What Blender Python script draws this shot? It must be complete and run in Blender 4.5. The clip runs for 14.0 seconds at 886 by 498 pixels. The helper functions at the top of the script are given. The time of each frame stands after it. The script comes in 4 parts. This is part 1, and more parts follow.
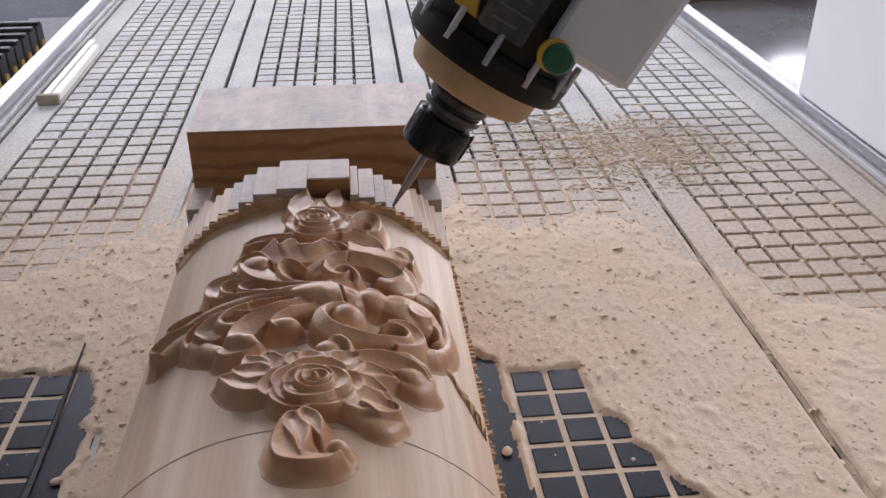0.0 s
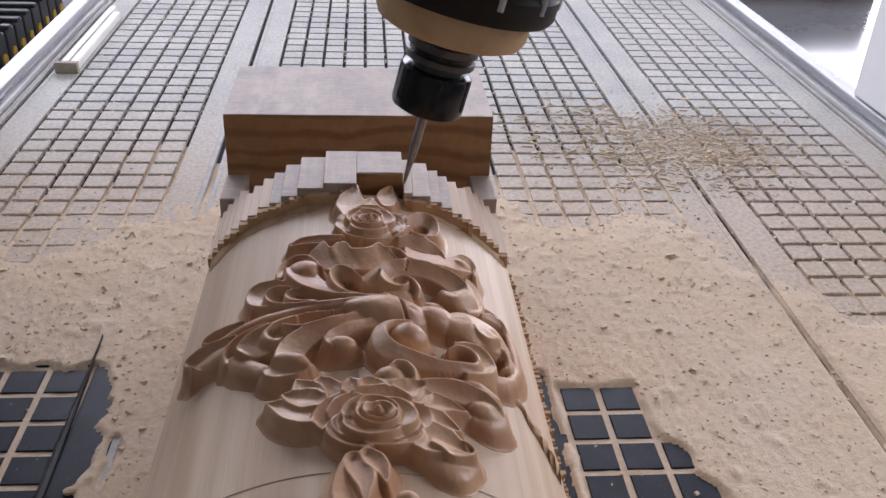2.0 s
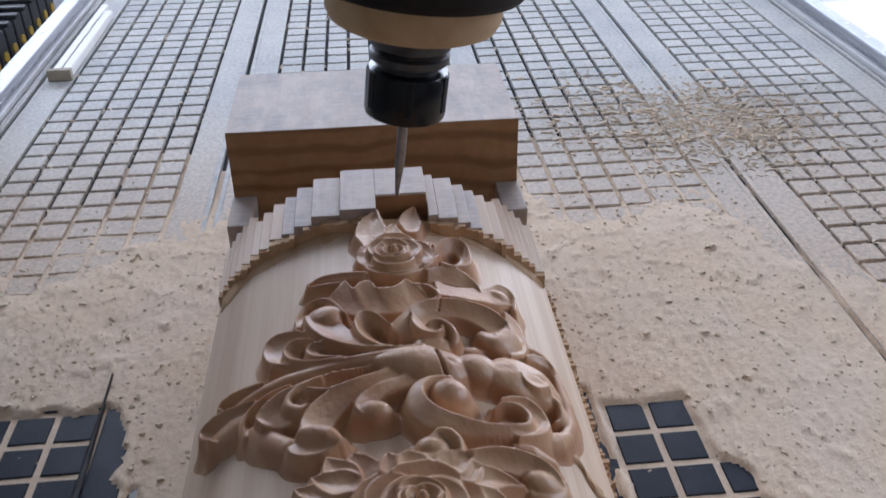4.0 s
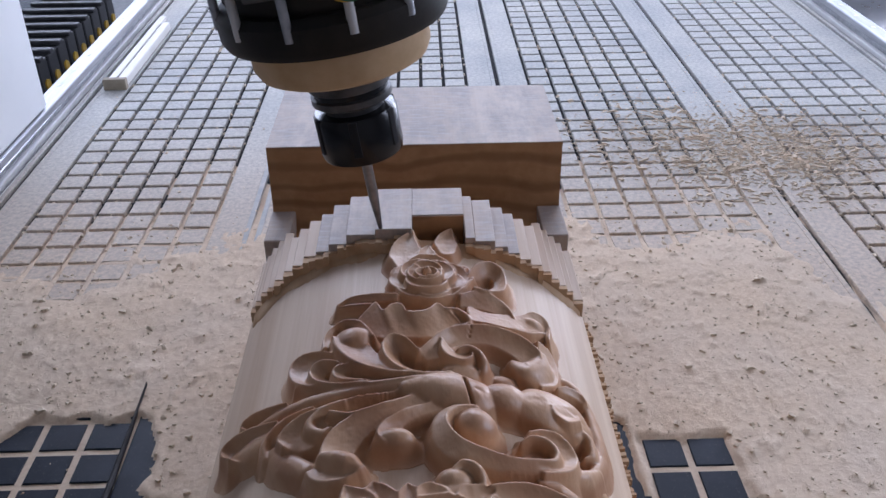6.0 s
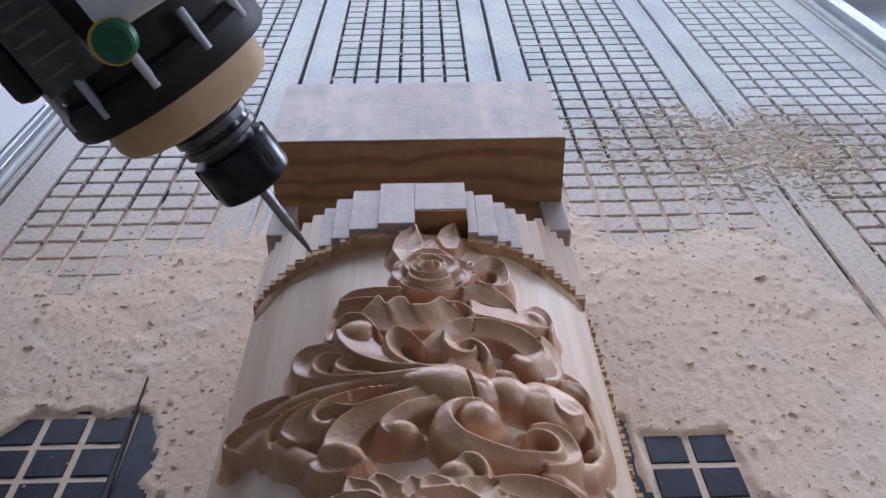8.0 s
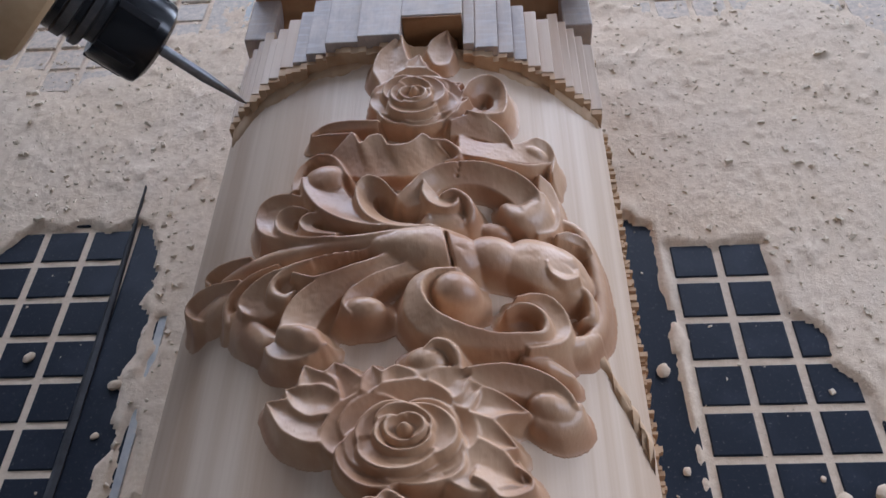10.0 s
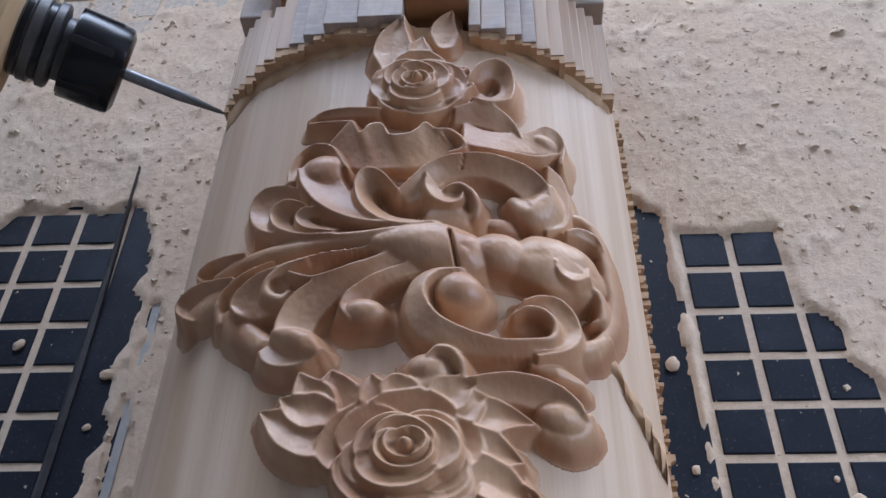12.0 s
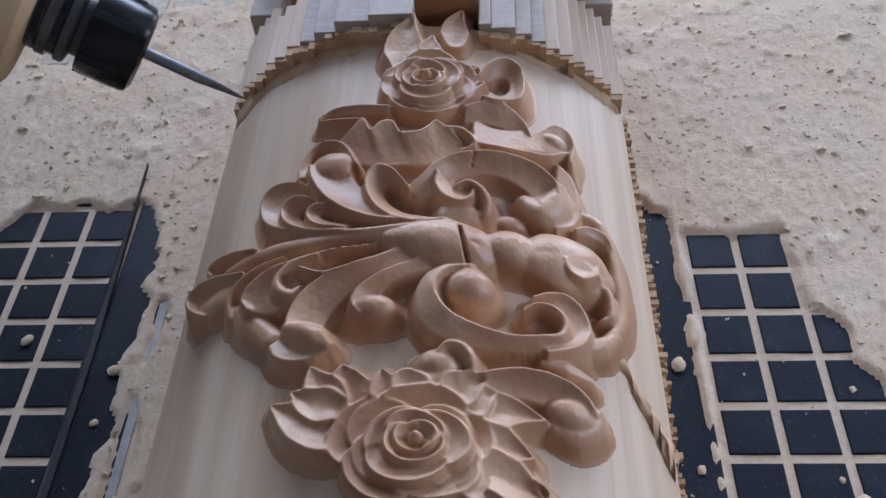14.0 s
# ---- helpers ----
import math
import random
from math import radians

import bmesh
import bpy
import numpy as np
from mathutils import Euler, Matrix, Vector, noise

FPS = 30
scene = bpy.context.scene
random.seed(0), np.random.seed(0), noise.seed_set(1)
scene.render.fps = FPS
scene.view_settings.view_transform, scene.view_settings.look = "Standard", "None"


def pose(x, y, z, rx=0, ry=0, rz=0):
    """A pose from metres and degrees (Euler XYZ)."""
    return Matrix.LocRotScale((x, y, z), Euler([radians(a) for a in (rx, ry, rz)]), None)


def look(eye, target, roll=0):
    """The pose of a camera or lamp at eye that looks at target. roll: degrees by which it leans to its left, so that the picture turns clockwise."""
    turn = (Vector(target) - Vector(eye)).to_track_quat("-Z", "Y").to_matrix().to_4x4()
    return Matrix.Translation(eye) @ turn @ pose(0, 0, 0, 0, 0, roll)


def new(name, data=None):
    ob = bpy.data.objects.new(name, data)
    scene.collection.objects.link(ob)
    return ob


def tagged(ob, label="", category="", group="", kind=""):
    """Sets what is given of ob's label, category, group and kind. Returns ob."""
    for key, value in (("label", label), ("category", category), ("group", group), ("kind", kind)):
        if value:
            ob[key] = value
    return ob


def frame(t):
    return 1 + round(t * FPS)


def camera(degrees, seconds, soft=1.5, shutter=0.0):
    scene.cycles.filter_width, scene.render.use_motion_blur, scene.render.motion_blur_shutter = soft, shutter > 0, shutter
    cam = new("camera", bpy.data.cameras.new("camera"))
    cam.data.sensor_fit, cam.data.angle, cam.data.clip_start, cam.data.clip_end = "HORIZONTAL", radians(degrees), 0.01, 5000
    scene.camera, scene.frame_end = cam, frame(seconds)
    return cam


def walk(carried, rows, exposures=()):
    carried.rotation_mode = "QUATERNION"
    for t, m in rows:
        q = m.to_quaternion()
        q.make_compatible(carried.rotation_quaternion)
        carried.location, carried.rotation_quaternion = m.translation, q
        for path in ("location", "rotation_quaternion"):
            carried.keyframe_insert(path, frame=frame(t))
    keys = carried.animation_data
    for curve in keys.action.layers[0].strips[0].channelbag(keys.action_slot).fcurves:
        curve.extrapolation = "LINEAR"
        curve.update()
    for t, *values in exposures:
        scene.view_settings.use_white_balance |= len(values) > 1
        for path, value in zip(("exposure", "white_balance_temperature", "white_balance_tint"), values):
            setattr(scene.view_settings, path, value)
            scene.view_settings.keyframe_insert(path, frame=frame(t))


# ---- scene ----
cam = camera(53.0, 14.0, shutter=0.3)
PATH = [
    (0, (-0.127, -0.628, 0.479), (0.054, 1.11, -0.496), 0.3),
    (0.5, (-0.143, -0.592, 0.47), (0.055, 1.14, -0.511), 1.2),
    (1, (-0.149, -0.579, 0.465), (0.04, 1.138, -0.542), 1.9),
    (1.5, (-0.154, -0.574, 0.47), (0.027, 1.137, -0.549), 2.2),
    (2, (-0.159, -0.564, 0.464), (0.012, 1.152, -0.548), 2.7),
    (2.5, (-0.156, -0.559, 0.46), (0.014, 1.15, -0.566), 2.8),
    (3, (-0.155, -0.55, 0.457), (0.007, 1.143, -0.595), 2.8),
    (3.5, (-0.172, -0.515, 0.45), (0.019, 1.139, -0.657), 1.7),
    (4, (-0.165, -0.498, 0.466), (-0.023, 1.184, -0.606), -1.0),
    (4.2, (-0.156, -0.493, 0.468), (-0.056, 1.206, -0.582), -1.1),
    (6.5, (-0.157, -0.486, 0.461), (-0.122, 1.224, -0.576), -0.7),
    (7, (-0.157, -0.484, 0.46), (-0.111, 1.223, -0.581), -0.8),
    (7.5, (-0.158, -0.488, 0.46), (-0.114, 1.217, -0.584), -0.6),
    (8, (-0.159, -0.489, 0.46), (-0.122, 1.221, -0.578), -0.4),
    (8.5, (-0.154, -0.489, 0.459), (-0.126, 1.215, -0.589), -0.6),
    (9, (-0.147, -0.482, 0.455), (-0.162, 1.143, -0.71), -1.4),
    (9.2, (-0.134, -0.459, 0.462), (-0.204, 1.06, -0.837), -3.3),
    (11.3, (-0.1191, -0.395, 0.4552), (-0.2411, 0.8764, -1.0847), -6.33),
    (11.5, (-0.1211, -0.393, 0.4542), (-0.2391, 0.8785, -1.0847), -6.02),
    (12, (-0.1241, -0.391, 0.4542), (-0.2401, 0.8905, -1.0768), -5.42),
    (12.5, (-0.1261, -0.392, 0.4542), (-0.2341, 0.8926, -1.0749), -5.11),
    (13, (-0.1271, -0.393, 0.4542), (-0.2431, 0.8896, -1.0758), -5.32),
    (13.5, (-0.1261, -0.394, 0.4542), (-0.2531, 0.8875, -1.0758), -5.42),
    (14, (-0.1271, -0.394, 0.4542), (-0.2481, 0.8926, -1.0729), -5.12),
]
walk(cam, [(t, look(eye, target, roll)) for t, eye, target, roll in PATH],
     exposures=[(0.0, 0.02, 6800, 25), (2.5, -0.05, 6600, 24), (4.0, -0.10, 6000, 19), (6.5, -0.08, 5850, 24), (9.0, -0.08, 5750, 20), (11.5, 0.0, 5700, 18), (14.0, 0.0, 5550, 18)])

# ---- world and light ----
world = bpy.data.worlds.new("world")
scene.world = world
world.use_nodes = True
wn = world.node_tree.nodes
sky = wn.new("ShaderNodeTexSky")
sky.sky_type = "NISHITA"
sky.sun_disc = False
sky.sun_elevation, sky.sun_rotation = radians(40), radians(20)
wn["Background"].inputs[1].default_value = 0.12
world.node_tree.links.new(sky.outputs[0], wn["Background"].inputs[0])


def window_light(name, m, width, height, power, colour):
    """Area lamp that stands in for daylight from an unseen opening."""
    data = bpy.data.lights.new(name, "AREA")
    data.shape, data.size, data.size_y, data.energy, data.color = "RECTANGLE", width, height, power, colour
    ob = new(name, data)
    ob.matrix_world = m
    return ob


# Unseen far windows, assumed from light that falls from behind the work.
window_light("assumed_window_daylight", look((-0.6, 6.9, 3.3), (0, 0, 1.2)), 8.0, 2.6, 600, (0.80, 0.90, 1.0))
# Unseen opening, assumed for the bright reflection on the right-hand floor.
window_light("assumed_doorway_daylight", look((5.0, 6.95, 0.6), (3.0, 0, 0.6)), 2.6, 2.6, 300, (0.84, 0.92, 1.0))
# Unseen side windows, added to brighten the corbel's left and right flanks.
window_light("assumed_window_daylight", look((-6.4, 4.6, 2.7), (0, -0.1, 0.3)), 2.8, 2.4, 290, (0.84, 0.92, 1.0))
window_light("assumed_window_daylight", look((6.4, 1.1, 2.6), (0, -0.1, 0.3)), 2.4, 2.6, 250, (0.84, 0.92, 1.0))


# ---- materials ----
def material(name, build, **props):
    m = bpy.data.materials.new(name)
    m.use_nodes = True
    nt = m.node_tree
    bsdf = nt.nodes["Principled BSDF"]
    for k, v in props.items():
        bsdf.inputs[k.replace("_", " ")].default_value = v
    if build:
        build(nt, bsdf)
    return m


def node(nt, kind, **inputs):
    n = nt.nodes.new("ShaderNode" + kind)
    for k, v in inputs.items():
        n.inputs[k.replace("_", " ")].default_value = v
    return n


def ramp(nt, src, stops):
    r = nt.nodes.new("ShaderNodeValToRGB")
    els = r.color_ramp.elements
    while len(els) < len(stops):
        els.new(0.5)
    for e, (p, c) in zip(els, stops):
        e.position, e.color = p, (*c, 1)
    nt.links.new(src, r.inputs[0])
    return r.outputs[0]


def coords(nt, scale=(1, 1, 1), kind="Object"):
    tc = nt.nodes.new("ShaderNodeTexCoord")
    mp = nt.nodes.new("ShaderNodeMapping")
    mp.inputs["Scale"].default_value = scale
    nt.links.new(tc.outputs[kind], mp.inputs[0])
    return mp.outputs[0]


def noise_of(nt, vec, scale, detail=4, rough=0.55, out=0):
    n = node(nt, "TexNoise", Scale=scale, Detail=detail, Roughness=rough)
    nt.links.new(vec, n.inputs["Vector"])
    return n.outputs[out]


def mix(nt, fac, a, b, blend="MIX"):
    n = nt.nodes.new("ShaderNodeMix")
    n.data_type, n.blend_type = "RGBA", blend
    for sock, v in ((n.inputs[0], fac), (n.inputs[6], a), (n.inputs[7], b)):
        if isinstance(v, (int, float)):
            sock.default_value = v
        elif isinstance(v, tuple):
            sock.default_value = (*v, 1)
        else:
            nt.links.new(v, sock)
    return n.outputs[2]


def bump(nt, bsdf, height, strength, distance):
    b = node(nt, "Bump", Strength=strength, Distance=distance)
    nt.links.new(height, b.inputs["Height"])
    nt.links.new(b.outputs[0], bsdf.inputs["Normal"])


def pine(dark, mid, pale, ring_scale, stretch, rings_on=0.4, bands="DIAGONAL"):
    def build(nt, bsdf):
        grain = noise_of(nt, coords(nt, (90, 4 * stretch, 90)), 1.0, 6, 0.6)
        broad = noise_of(nt, coords(nt, (14, 2.2, 14)), 1.0, 3)
        w = node(nt, "TexWave", Scale=ring_scale, Distortion=7.0, Detail=3.0)
        w.inputs["Detail Scale"].default_value = 0.7
        w.bands_direction = bands
        nt.links.new(coords(nt, (1.0, 0.12, 1.5)), w.inputs["Vector"])
        base = ramp(nt, grain, [(0.3, mid), (0.7, pale)])
        rings = mix(nt, ramp(nt, w.outputs[0], [(0.45, (0, 0, 0)), (0.95, (rings_on, rings_on, rings_on))]), base, dark)
        col = mix(nt, ramp(nt, broad, [(0.35, (0.0, 0.0, 0.0)), (0.75, (0.45, 0.45, 0.45))]), rings, mid)
        nt.links.new(col, bsdf.inputs["Base Color"])
        fine = noise_of(nt, coords(nt, (500, 40, 500)), 1.0, 3)
        bump(nt, bsdf, fine, 0.25, 0.0006)
    return build


M = {}
M["pine"] = material("pine", pine((0.38, 0.20, 0.09), (0.53, 0.365, 0.235), (0.74, 0.585, 0.435), 9, 0.35, 0.40), Roughness=0.55)
# Same wood as the face; crevice shade and warm bounce deepen this brown.
M["carved"] = material("shaded_carved_pine", pine((0.29, 0.105, 0.04), (0.47, 0.262, 0.138), (0.59, 0.372, 0.222), 11, 1.0, 0.5), Roughness=0.42)
M["rough_pine"] = material("rough_pine", pine((0.40, 0.21, 0.09), (0.53, 0.33, 0.18), (0.64, 0.45, 0.28), 20, 2.0), Roughness=0.8)
M["pencil"] = material("pencil", None, Base_Color=(0.42, 0.31, 0.23, 1), Roughness=0.7)
# Brown end grain, deepened further because the front gets no direct light.
M["end_pine"] = material("shaded_end_grain_pine", pine((0.19, 0.075, 0.025), (0.40, 0.195, 0.08), (0.52, 0.285, 0.13), 13, 1.0, 0.6, "Z"), Roughness=0.6)
def planed(nt, bsdf):
    pine((0.38, 0.28, 0.21), (0.54, 0.42, 0.33), (0.64, 0.53, 0.44), 6, 0.6)(nt, bsdf)
    base = bsdf.inputs["Base Color"].links[0].from_socket
    spots = noise_of(nt, coords(nt, (34, 16, 34)), 1.0, 5, 0.7)
    col = mix(nt, ramp(nt, spots, [(0.42, (0, 0, 0)), (0.62, (0.75, 0.75, 0.75))]), base, (0.34, 0.285, 0.26))
    chat = noise_of(nt, coords(nt, (60, 320, 60)), 1.0, 2)
    nt.links.new(mix(nt, ramp(nt, chat, [(0.5, (0, 0, 0)), (0.7, (0.35, 0.35, 0.35))]), col, (0.58, 0.53, 0.50)), bsdf.inputs["Base Color"])


M["planed"] = material("planed_pine_top", planed, Roughness=0.6)


def build_sawdust(nt, bsdf):
    v = coords(nt)
    big = noise_of(nt, v, 9.0, 4)
    small = noise_of(nt, v, 260.0, 5, 0.7)
    col = mix(nt, ramp(nt, small, [(0.3, (0.0, 0.0, 0.0)), (0.7, (1, 1, 1))]), (0.62, 0.455, 0.305), (0.78, 0.615, 0.45))
    col = mix(nt, ramp(nt, big, [(0.35, (0, 0, 0)), (0.7, (0.5, 0.5, 0.5))]), col, (0.70, 0.585, 0.47))
    nt.links.new(col, bsdf.inputs["Base Color"])
    bump(nt, bsdf, small, 0.55, 0.0018)


M["sawdust"] = material("sawdust", build_sawdust, Roughness=0.95)


def build_dusty(nt, bsdf):
    geo = nt.nodes.new("ShaderNodeNewGeometry")
    v = geo.outputs["Position"]
    sep = nt.nodes.new("ShaderNodeSeparateXYZ")
    nt.links.new(v, sep.inputs[0])
    big = noise_of(nt, v, 7.0, 5, 0.6)
    small = noise_of(nt, v, 190.0, 5, 0.75)
    film = ramp(nt, small, [(0.32, (0.55, 0.55, 0.55)), (0.60, (1, 1, 1))])
    tint = mix(nt, ramp(nt, big, [(0.35, (0, 0, 0)), (0.65, (1, 1, 1))]), (0.47, 0.47, 0.455), (0.62, 0.60, 0.545))
    wob = node(nt, "Math", )
    wob.operation = "MULTIPLY_ADD"
    nt.links.new(big, wob.inputs[0])
    wob.inputs[1].default_value = 0.35
    nt.links.new(sep.outputs[1], wob.inputs[2])
    sand = ramp(nt, wob.outputs[0], [(0.40, (1, 1, 1)), (0.82, (0, 0, 0))])
    tint = mix(nt, sand, tint, (0.69, 0.555, 0.43))
    nt.links.new(mix(nt, film, (0.10, 0.105, 0.12), tint), bsdf.inputs["Base Color"])
    bump(nt, bsdf, small, 0.4, 0.0006)


M["dusty"] = material("dusty_phenolic", build_dusty, Roughness=0.7, Specular_IOR_Level=0.25)


def build_bare(nt, bsdf):
    v = nt.nodes.new("ShaderNodeNewGeometry").outputs["Position"]
    small = noise_of(nt, v, 420.0, 4, 0.8)
    big = noise_of(nt, v, 30.0, 4)
    specks = ramp(nt, small, [(0.60, (0.010, 0.014, 0.024)), (0.74, (0.16, 0.15, 0.14))])
    nt.links.new(mix(nt, ramp(nt, big, [(0.5, (0, 0, 0)), (0.8, (0.35, 0.35, 0.35))]), specks, (0.05, 0.06, 0.085)), bsdf.inputs["Base Color"])
    bump(nt, bsdf, small, 0.1, 0.0004)


M["bare"] = material("bare_dark_phenolic", build_bare, Roughness=0.5, Specular_IOR_Level=0.22)
M["groove"] = material("groove_bottom", None, Base_Color=(0.012, 0.012, 0.014, 1), Roughness=0.9)


def build_alu(nt, bsdf):
    s = noise_of(nt, coords(nt, (220, 6, 220)), 1.0, 4)
    nt.links.new(ramp(nt, s, [(0.3, (0.30, 0.31, 0.33)), (0.7, (0.50, 0.51, 0.53))]), bsdf.inputs["Base Color"])
    nt.links.new(ramp(nt, s, [(0.3, (0.42, 0.42, 0.42)), (0.7, (0.62, 0.62, 0.62))]), bsdf.inputs["Roughness"])


M["alu"] = material("aluminium", build_alu, Metallic=0.85)


def worn(base, other, scale, **props):
    def build(nt, bsdf):
        n = noise_of(nt, coords(nt), scale, 5, 0.65)
        nt.links.new(ramp(nt, n, [(0.35, base), (0.72, other)]), bsdf.inputs["Base Color"])
        f = noise_of(nt, coords(nt), scale * 14, 3)
        bump(nt, bsdf, f, 0.12, 0.0005)
    return build


M["chip"] = material("wood_chip", worn((0.66, 0.52, 0.37), (0.80, 0.69, 0.54), 300), Roughness=0.85)
M["dusty_alu"] = material("dusty_aluminium", worn((0.36, 0.36, 0.36), (0.58, 0.54, 0.48), 60), Roughness=0.7, Metallic=0.0)
M["black"] = material("black_oxide_steel", worn((0.003, 0.003, 0.004), (0.008, 0.008, 0.010), 30), Roughness=0.24, Specular_IOR_Level=0.35)
M["dark_steel"] = material("dusty_dark_steel", worn((0.05, 0.05, 0.052), (0.15, 0.145, 0.14), 50), Roughness=0.42, Metallic=0.6)
M["steel"] = material("ground_steel", worn((0.32, 0.33, 0.35), (0.50, 0.51, 0.53), 60), Roughness=0.3, Metallic=0.9)
M["carbide"] = material("carbide_tool", worn((0.16, 0.16, 0.17), (0.30, 0.30, 0.31), 90), Roughness=0.3, Metallic=0.9)
M["beige"] = material("dusty_nose_cap", worn((0.46, 0.31, 0.16), (0.62, 0.45, 0.27), 25), Roughness=0.8)
# Rating plate print in one even dim grey.
M["print"] = material("dim_print", None, Base_Color=(0.13, 0.12, 0.11, 1), Roughness=0.7)
M["dark_ring"] = material("dusty_black_casting", worn((0.006, 0.006, 0.006), (0.026, 0.022, 0.018), 22), Roughness=0.55, Specular_IOR_Level=0.25)
M["white_paint"] = material("white_paint", worn((0.74, 0.76, 0.77), (0.80, 0.81, 0.82), 5), Roughness=0.4)
M["grey_paint"] = material("grey_paint", worn((0.50, 0.50, 0.50), (0.62, 0.61, 0.59), 14), Roughness=0.5)
M["label"] = material("label_plate", worn((0.03, 0.03, 0.032), (0.09, 0.085, 0.08), 80), Roughness=0.5)
M["green"] = material("green_plastic", worn((0.005, 0.09, 0.04), (0.01, 0.14, 0.06), 40), Roughness=0.4)
M["yellow"] = material("yellow_plastic", worn((0.62, 0.36, 0.03), (0.72, 0.45, 0.06), 40), Roughness=0.5)
M["rubber"] = material("black_rubber", worn((0.015, 0.015, 0.018), (0.05, 0.05, 0.055), 60), Roughness=0.6)
M["chain"] = material("black_nylon", worn((0.010, 0.011, 0.014), (0.03, 0.03, 0.035), 30), Roughness=0.4)
M["pale_bar"] = material("pale_plastic_bar", worn((0.66, 0.64, 0.60), (0.74, 0.72, 0.68), 18), Roughness=0.5)
M["floor"] = material("epoxy_floor", worn((0.10, 0.11, 0.12), (0.15, 0.16, 0.17), 1.6), Roughness=0.16)
# Greys of the unseen walls and ceiling, kept low to limit bounced light.
M["wall"] = material("unseen_wall_grey", worn((0.17, 0.165, 0.16), (0.22, 0.215, 0.205), 1.2), Roughness=0.85)
M["ceiling"] = material("unseen_ceiling_grey", worn((0.24, 0.24, 0.24), (0.30, 0.30, 0.295), 1.5), Roughness=0.8)
M["dull_wood"] = material("dull_wood", worn((0.26, 0.22, 0.16), (0.36, 0.31, 0.24), 40), Roughness=0.8)
M["brown"] = material("brown_board", worn((0.16, 0.07, 0.03), (0.26, 0.13, 0.05), 6), Roughness=0.6)


# ---- mesh helpers ----
def part(name, bm, mat, parent=None, label="", smooth=False):
    me = bpy.data.meshes.new(name)
    bm.to_mesh(me)
    bm.free()
    if smooth:
        me.shade_smooth()
        me.set_sharp_from_angle(angle=radians(smooth if smooth is not True else 42))
    if mat:
        me.materials.append(mat)
    ob = new(name, me)
    ob.parent = parent
    if label:
        tagged(ob, label)
    return ob


def add_box(bm, x0, x1, y0, y1, z0, z1, bevel=0.0):
    g = bmesh.ops.create_cube(bm, size=1.0)
    bmesh.ops.scale(bm, vec=(x1 - x0, y1 - y0, z1 - z0), verts=g["verts"])
    bmesh.ops.translate(bm, vec=((x0 + x1) / 2, (y0 + y1) / 2, (z0 + z1) / 2), verts=g["verts"])
    if bevel:
        edges = list({e for v in g["verts"] for e in v.link_edges})
        bmesh.ops.bevel(bm, geom=edges, offset=bevel, segments=2, affect="EDGES", profile=0.5)


def box(name, x0, x1, y0, y1, z0, z1, mat, parent=None, bevel=0.0, label=""):
    bm = bmesh.new()
    add_box(bm, x0, x1, y0, y1, z0, z1, bevel)
    return part(name, bm, mat, parent, label)


def lathe(name, profile, mat, parent=None, label="", n=48, centre=(0, 0), smooth=35):
    """A turned part: profile rows of radius and height, closed at both ends."""
    bm = bmesh.new()
    rings = [[bm.verts.new((centre[0] + r * math.cos(a), centre[1] + r * math.sin(a), z))
              for a in (2 * math.pi * k / n for k in range(n))] for r, z in profile]
    for a, b in zip(rings, rings[1:]):
        for k in range(n):
            bm.faces.new((a[k], a[(k + 1) % n], b[(k + 1) % n], b[k]))
    bm.faces.new(rings[0][::-1])
    bm.faces.new(rings[-1])
    return part(name, bm, mat, parent, label, smooth)


def thing(name, label, category, m=None, group=""):
    ob = new(name)
    ob.empty_display_size = 0.02
    if m:
        ob.matrix_world = m
    return tagged(ob, label, category, group)


def smoothstep(a, b, x):
    t = np.clip((x - a) / (b - a), 0, 1)
    return t * t * (3 - 2 * t)


def value_noise(x, y, cell, seed):
    """Smooth random field on arrays x and y."""
    rng = np.random.default_rng(seed)
    tab = rng.random((257, 257))
    fx, fy = x / cell + 500.3, y / cell + 700.7
    ix, iy = np.floor(fx).astype(int), np.floor(fy).astype(int)
    tx, ty = fx - ix, fy - iy
    tx, ty = tx * tx * (3 - 2 * tx), ty * ty * (3 - 2 * ty)
    g = lambda a, b: tab[a % 257, b % 257]
    return (g(ix, iy) * (1 - tx) + g(ix + 1, iy) * tx) * (1 - ty) + (g(ix, iy + 1) * (1 - tx) + g(ix + 1, iy + 1) * tx) * ty


# ---- hall ----
FLOOR_Z = -0.82
HX, HY0, HY1, HZ = 6.6, -5.0, 7.0, 4.8


